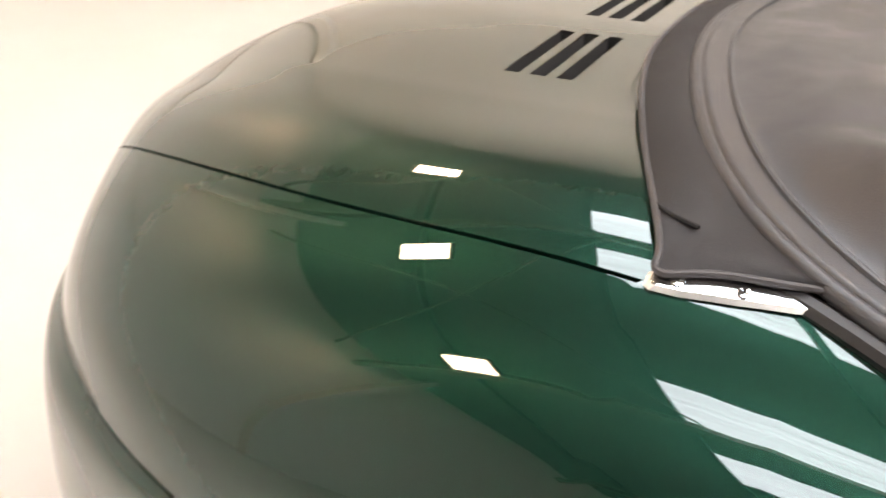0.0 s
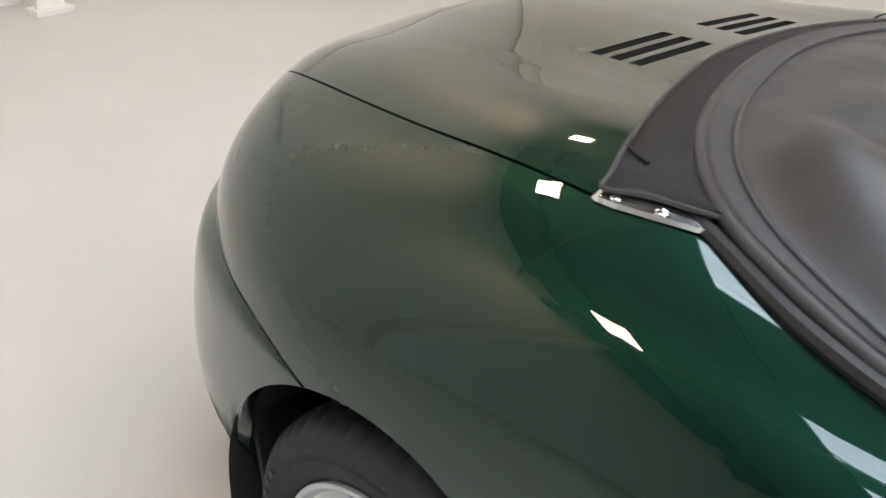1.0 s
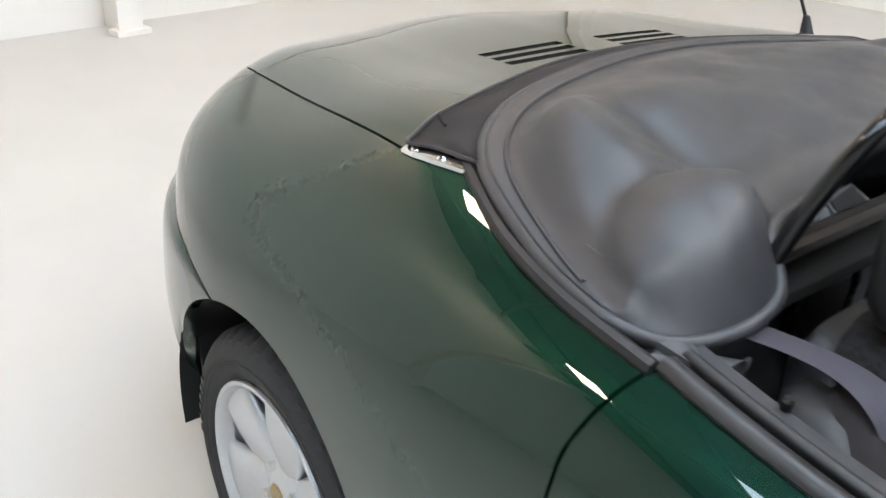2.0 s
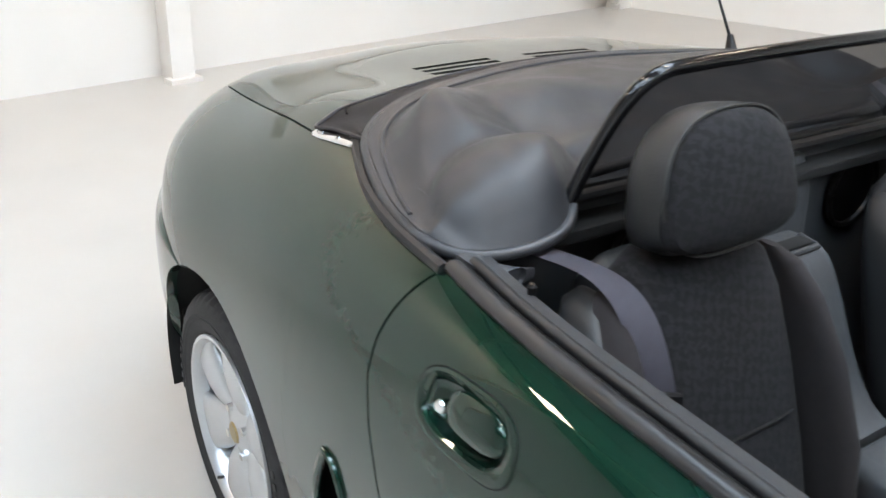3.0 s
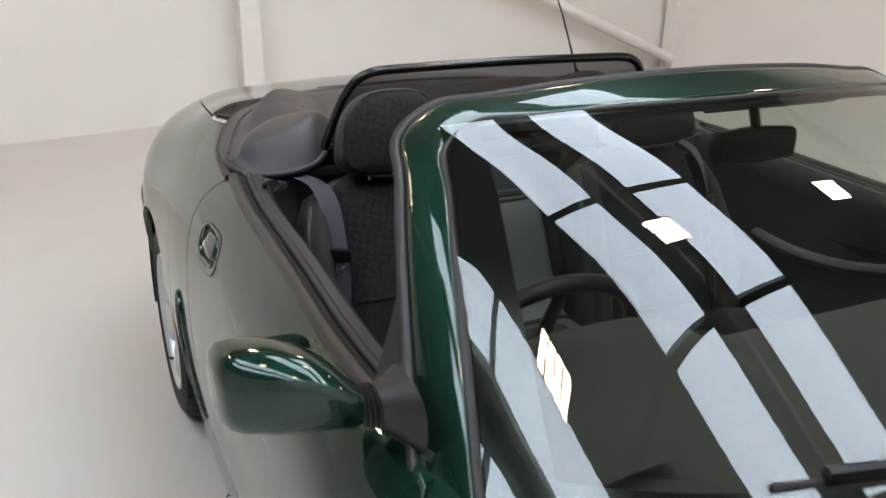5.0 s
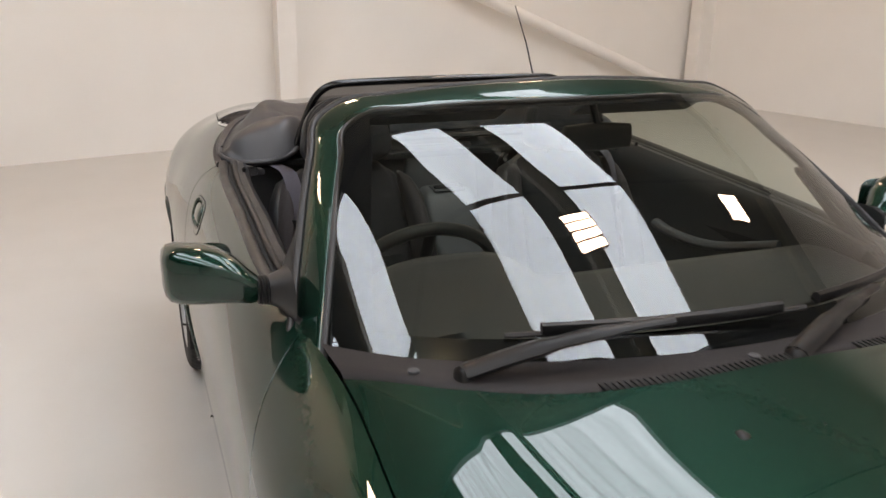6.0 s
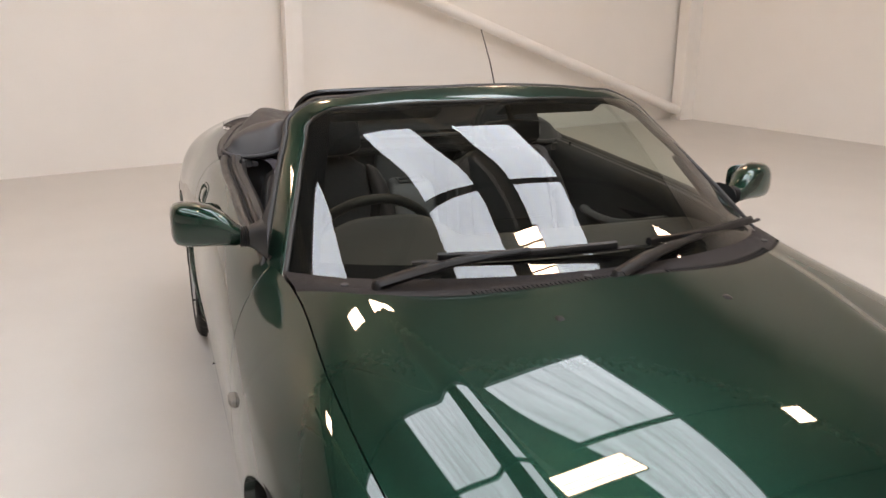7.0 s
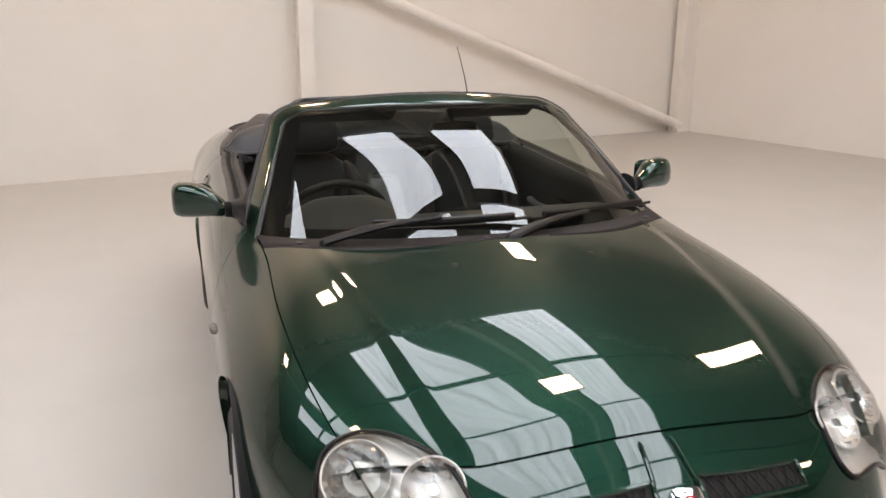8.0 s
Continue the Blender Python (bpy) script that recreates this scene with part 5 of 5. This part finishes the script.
# tunnel and armrest between the seats
console = [((0, 0.615, 0.44), (0.092, 0, 0), (0, 0, 0.24), 7)]
for y, top, w in ((0.600, 0.772, 0.094), (0.545, 0.772, 0.094), (0.520, 0.758, 0.093), (0.500, 0.732, 0.092), (0.470, 0.678, 0.091), (0.440, 0.622, 0.089), (0.410, 0.574, 0.087), (0.380, 0.541, 0.085), (0.355, 0.526, 0.083), (0.336, 0.522, 0.082)):
    console.append(((0, y, (top + 0.2) / 2), (w, 0, 0), (0, 0, (top - 0.2) / 2), 7))
tunnel = part("centre_console", loft(console, n=48), PLASTIC, car, "grey plastic console between the seats")
part("armrest_lid", loft([((0, 0.328, 0.44), (0.082, 0, 0), (0, 0, 0.072), 6), ((0, 0.322, 0.44), (0.086, 0, 0), (0, 0, 0.078), 5), ((0, 0.20, 0.44), (0.090, 0, 0), (0, 0, 0.080), 5), ((0, 0.06, 0.43), (0.090, 0, 0), (0, 0, 0.080), 5), ((0, 0.01, 0.425), (0.086, 0, 0), (0, 0, 0.070), 4), ((0, -0.02, 0.42), (0.070, 0, 0), (0, 0, 0.045), 3)], n=44), PLASTIC, tunnel, "smooth grey armrest lid")
part("tunnel_front", loft([((0, 0.0, 0.33), (0.10, 0, 0), (0, 0, 0.10), 6), ((0, -0.3, 0.36), (0.10, 0, 0), (0, 0, 0.13), 6), ((0, -0.55, 0.50), (0.12, 0, 0), (0, 0, 0.22), 6)], n=36), PLASTIC, tunnel)
# a black block takes the place of the tray's shaded opening
part("tray_slot", box((0.085, 0.030, 0.016), (0, 0.548, 0.770), 0.004), VOID, tunnel)
part("tray_lip", tube([(-0.05, 0.568, 0.774), (-0.048, 0.530, 0.768), (0.048, 0.530, 0.768), (0.05, 0.568, 0.774)], 0.006, 8), PLASTIC, tunnel)
part("buckle", box((0.022, 0.045, 0.014), (-0.118, 0.205, 0.475), 0.004, turn=Matrix.Rotation(radians(28), 4, "X")), RED, tunnel, "red seat-belt release button")
part("buckle_stalk", loft([((-0.118, 0.235, 0.40), (0.014, 0, 0), (0, 0.022, 0), 4), ((-0.118, 0.208, 0.468), (0.014, 0, 0), (0, 0.024, 0), 4)], n=20), DARK, tunnel)


# ---- seats ----
def back_y(z):
    return 0.335 + (z - 0.42) * 0.345


def make_seat():
    seat = new("seat")
    tagged(seat, "black cloth sports seat with brownish side bolsters")
    # squab
    secs = []
    for y, z, h in ((-0.235, 0.395, 0.03), (-0.225, 0.405, 0.06), (-0.15, 0.415, 0.075), (0.05, 0.395, 0.075), (0.25, 0.37, 0.07), (0.33, 0.36, 0.05)):
        secs.append(((0, y, z), (0.165, 0, 0), (0, 0, h), 3.5))
    part("squab", loft(secs, n=40), CLOTH, seat, "black check cloth squab")
    for k in (-1, 1):
        secs = []
        for y, z, r in ((-0.22, 0.40, 0.03), (-0.19, 0.42, 0.05), (0.0, 0.43, 0.06), (0.2, 0.42, 0.065), (0.32, 0.40, 0.04)):
            secs.append(((k * 0.19, y, z), (0.055, 0, 0), (0, 0, r + 0.02), 2.4))
        part("squab_bolster", loft(secs, n=24), BOLSTER, seat)
    # backrest
    secs = []
    for z, w, d in ((0.40, 0.162, 0.05), (0.46, 0.170, 0.06), (0.58, 0.170, 0.062), (0.70, 0.167, 0.058), (0.80, 0.156, 0.052), (0.855, 0.137, 0.045), (0.88, 0.105, 0.032), (0.888, 0.07, 0.015)):
        secs.append(((0, back_y(z), z), (w, 0, 0), (0, d, 0), 3.6))
    part("backrest", loft(secs, n=44), CLOTH, seat, "black check cloth backrest")
    for z in (0.505, 0.640):
        pts = [(x, back_y(z) - 0.0605 + 0.012 * abs(x / 0.15) ** 6, z) for x in np.linspace(-0.125, 0.125, 16)]
        part("seam", tube(pts, 0.0026, 6), VOID, seat)
    secs = []
    for z, w, d in ((0.36, 0.19, 0.03), (0.42, 0.205, 0.045), (0.60, 0.205, 0.05), (0.76, 0.190, 0.045), (0.84, 0.160, 0.035), (0.865, 0.12, 0.02)):
        secs.append(((0, back_y(z) + 0.042, z), (w, 0, 0), (0, d, 0), 4))
    part("back_shell", loft(secs, n=40), LEATHER, seat, "black leathercloth seat back")
    for k in (-1, 1):
        inner, outer = [], []
        for z, x, r, f in ((0.42, 0.200, 0.032, 0.02), (0.48, 0.203, 0.044, 0.035), (0.58, 0.203, 0.049, 0.045), (0.70, 0.198, 0.046, 0.04), (0.79, 0.185, 0.040, 0.028), (0.835, 0.172, 0.030, 0.018), (0.85, 0.164, 0.013, 0.012)):
            inner.append(((k * x, back_y(z) - f, z), (r * 0.62, 0, 0), (0, r * 1.25, 0), 2.3))
            outer.append(((k * (x + r * 0.42), back_y(z) - f + 0.028, z - 0.004), (r * 0.52, 0, 0), (0, r * 1.25, 0), 2.6))
        part("side_bolster", loft(inner, n=26), BOLSTER, seat, "brownish black cloth side bolster")
        part("bolster_facing", loft(outer, n=26), LEATHER, seat, "black leathercloth bolster facing")
    # headrest: a padded oval block, cloth face in a leathercloth surround
    hy, hz = 0.455, 0.985
    lean = Matrix.Translation((0, hy, hz)) @ Matrix.Rotation(radians(-12), 4, "X")
    def pad(front, back, w, h, dome):
        rows = []
        for y, sc in ((back, 0.55), (back - 0.012, 0.86), (back - 0.03, 0.98), (front + 0.02, 1.0), (front + 0.004, 0.95), (front - dome * 0.5, 0.75), (front - dome, 0.3)):
            row = []
            for q in range(44):
                t = 2 * math.pi * q / 44
                c, s = math.cos(t), math.sin(t)
                x = math.copysign(abs(c) ** 0.72, c) * w * sc
                z = (abs(s) ** 0.95 if s > 0 else -abs(s) ** 0.42 * 0.96) * h * sc
                x *= 1.0 - 0.15 * (z / h)
                row.append(lean @ Vector((x, y, z)))
            rows.append(row)
        bm, vs = grid(rows, closed=True)
        cap(bm, vs[0])
        cap(bm, vs[-1])
        return bm
    head = part("headrest", pad(-0.012, 0.075, 0.124, 0.096, 0.0), LEATHER, seat, "black leathercloth headrest")
    part("headrest_face", pad(-0.032, 0.02, 0.119, 0.091, 0.016), CLOTH, head, "black check cloth headrest face")
    for k in (-1, 1):
        part("headrest_post", tube([(k * 0.055, 0.47, 0.86), (k * 0.055, 0.465, 0.92)], 0.006, 8), CHROME, head)
    part("piping", tube([lean @ Vector((math.copysign(abs(math.cos(t)) ** 0.72, math.cos(t)) * 0.1205 * (1 - 0.10 * math.copysign(abs(math.sin(t)) ** 0.80, math.sin(t))), -0.014, math.copysign(abs(math.sin(t)) ** 0.80, math.sin(t)) * 0.0925)) for t in np.linspace(0, 2 * math.pi, 49)[:-1]], 0.0028, 6, closed=True), LEATHER, head)
    return seat


seat = make_seat()
seat.matrix_basis = Matrix.Translation((-0.344, 0, 0))
seat.parent = car
other = copy_thing(seat, Matrix.Translation((0.352, 0.0, 0)))


# seat belts
def ribbon(pts, w, thick, side):
    rows = []
    for p, sd in zip(pts, side):
        p, sd = Vector(p), Vector(sd).normalized()
        rows.append([p - sd * w, p + sd * w])
    bm, _ = grid(rows)
    bmesh.ops.solidify(bm, geom=bm.faces[:], thickness=thick)
    return bm


def belt_web():
    pts = spline([(-0.535, 0.60, 0.872), (-0.522, 0.555, 0.873), (-0.511, 0.478, 0.874), (-0.507, 0.425, 0.850), (-0.506, 0.392, 0.805), (-0.505, 0.368, 0.750), (-0.510, 0.345, 0.66), (-0.53, 0.32, 0.5), (-0.53, 0.33, 0.34)], 44)
    sides = [Vector((1, -0.35, 0.05)).lerp(Vector((0.75, -0.75, 0.0)), min(1, k / 20)) for k in range(44)]
    return ribbon(pts, 0.0235, 0.0015, sides)


belts = both("seat_belt", belt_web, WEBBING, car, "grey woven seat belt webbing")
for ob, k in zip(belts, (1, -1)):
    part("tongue", box((0.052, 0.012, 0.026), (-0.505 * k, 0.364, 0.752), 0.005, turn=Matrix.Rotation(radians(-35 * k), 4, "Z")), DARK, ob, "black belt tongue")
    part("tongue_plate", box((0.022, 0.004, 0.045), (-0.504 * k, 0.358, 0.715), 0.002, turn=Matrix.Rotation(radians(-35 * k), 4, "Z")), CHROME, ob)

# ---- wind deflector behind the seats ----
HOOP = [(-0.462, 0.612, 0.905), (-0.448, 0.606, 0.950), (-0.425, 0.590, 1.020), (-0.398, 0.575, 1.072), (-0.365, 0.568, 1.096), (-0.315, 0.567, 1.103), (-0.15, 0.566, 1.106), (0.0, 0.566, 1.107)]
hoop = spline(whole(HOOP), 81)
deflector = part("wind_deflector", tube(hoop, 0.011, 12), GLOSSBLACK, car, "black framed wind deflector behind the seats")
rows = []
for t in np.linspace(0, 1, 8):
    rows.append([Vector((p.x * (1 - 0.0 * t), lerp(p.y, 0.615, t), lerp(p.z, 0.925, t))) for p in hoop[4:-4]])
pane = part("smoked_screen", grid(rows)[0], MESHCLOTH, deflector, "dark smoked see-through screen")
pane.visible_shadow = False
part("deflector_foot", tube([(x, 0.612, 0.922) for x in np.linspace(-0.455, 0.455, 12)], 0.012, 8, flat=0.8), DARK, deflector)


# ---- dashboard, steering wheel, inner mirror ----
def dash_top():
    rows = []
    for y, z in ((-0.86, 0.80), (-0.72, 0.808), (-0.60, 0.812), (-0.54, 0.814), (-0.48, 0.815), (-0.42, 0.815), (-0.37, 0.812), (-0.33, 0.805), (-0.29, 0.775), (-0.285, 0.68), (-0.33, 0.52), (-0.40, 0.40)):
        row = []
        for x in np.linspace(-0.60, 0.60, 49):
            hump = 0.085 * math.exp(-((x + 0.355) / 0.18) ** 4) * math.exp(-((y + 0.40) / 0.17) ** 2)
            yy = y if y > -0.7 else y + 0.26 * (abs(x) / 0.6) ** 2.2
            row.append(Vector((x, yy, z + hump)))
        rows.append(row)
    return grid(rows)[0]


dash = part("dashboard", dash_top(), PLASTIC, car, "dark grey plastic dashboard")
for x in (-0.10, 0.0, 0.10):
    part("air_vent", loft([((x, -0.288, 0.72), (0.032, 0, 0), (0, 0, 0.032), 2), ((x, -0.278, 0.72), (0.028, 0, 0), (0, 0, 0.028), 2)], n=24), DARK, dash)
sw_m = Matrix.Translation((-0.350, -0.180, 0.745)) @ Matrix.Rotation(radians(-64), 4, "X")
steer = part("steering_wheel", tube([sw_m @ Vector((0.187 * math.cos(k * math.pi / 24), 0.187 * math.sin(k * math.pi / 24), 0)) for k in range(48)], 0.0145, 12, closed=True), LEATHER, car, "black leather three-spoke steering wheel")
bm = loft([((0, 0, -0.03), (0.065, 0, 0), (0, 0.065, 0), 3), ((0, 0, 0.012), (0.07, 0, 0), (0, 0.07, 0), 3), ((0, 0, 0.024), (0.05, 0, 0), (0, 0.05, 0), 3)], n=32)
bmesh.ops.transform(bm, matrix=sw_m, verts=bm.verts)
part("hub_pad", bm, LEATHER, steer)
for ang in (180, 0, 270):
    d = Vector((math.cos(radians(ang)), math.sin(radians(ang)), 0))
    part("wheel_spoke", tube([sw_m @ (d * 0.05), sw_m @ (d * 0.178)], 0.014, 8, flat=0.6), LEATHER, steer)
part("steering_column", tube([sw_m @ Vector((0, 0, -0.02)), sw_m @ Vector((0, 0, -0.22))], 0.035, 14), PLASTIC, steer)
mirror_in = part("inner_mirror", loft([((0.005, -0.150, 1.064), (0, 0.008, 0), (0, 0, 0.012), 3), ((0.013, -0.153, 1.064), (0, 0.016, 0), (0, 0, 0.028), 3), ((0.095, -0.160, 1.066), (0, 0.020, 0), (0, 0, 0.033), 3), ((0.177, -0.158, 1.064), (0, 0.016, 0), (0, 0, 0.028), 3), ((0.185, -0.155, 1.064), (0, 0.008, 0), (0, 0, 0.012), 3)], n=28), DARK, car, "black inner rear-view mirror")
part("mirror_stalk", tube([(0.095, -0.160, 1.085), (0.07, -0.165, 1.145)], 0.009, 8), DARK, mirror_in)
both("sun_visor", lambda: box((0.34, 0.10, 0.014), (-0.27, -0.055, 1.118), 0.006, turn=Matrix.Rotation(radians(-28), 4, "X")), PLASTIC, car, "folded dark grey sun visor")
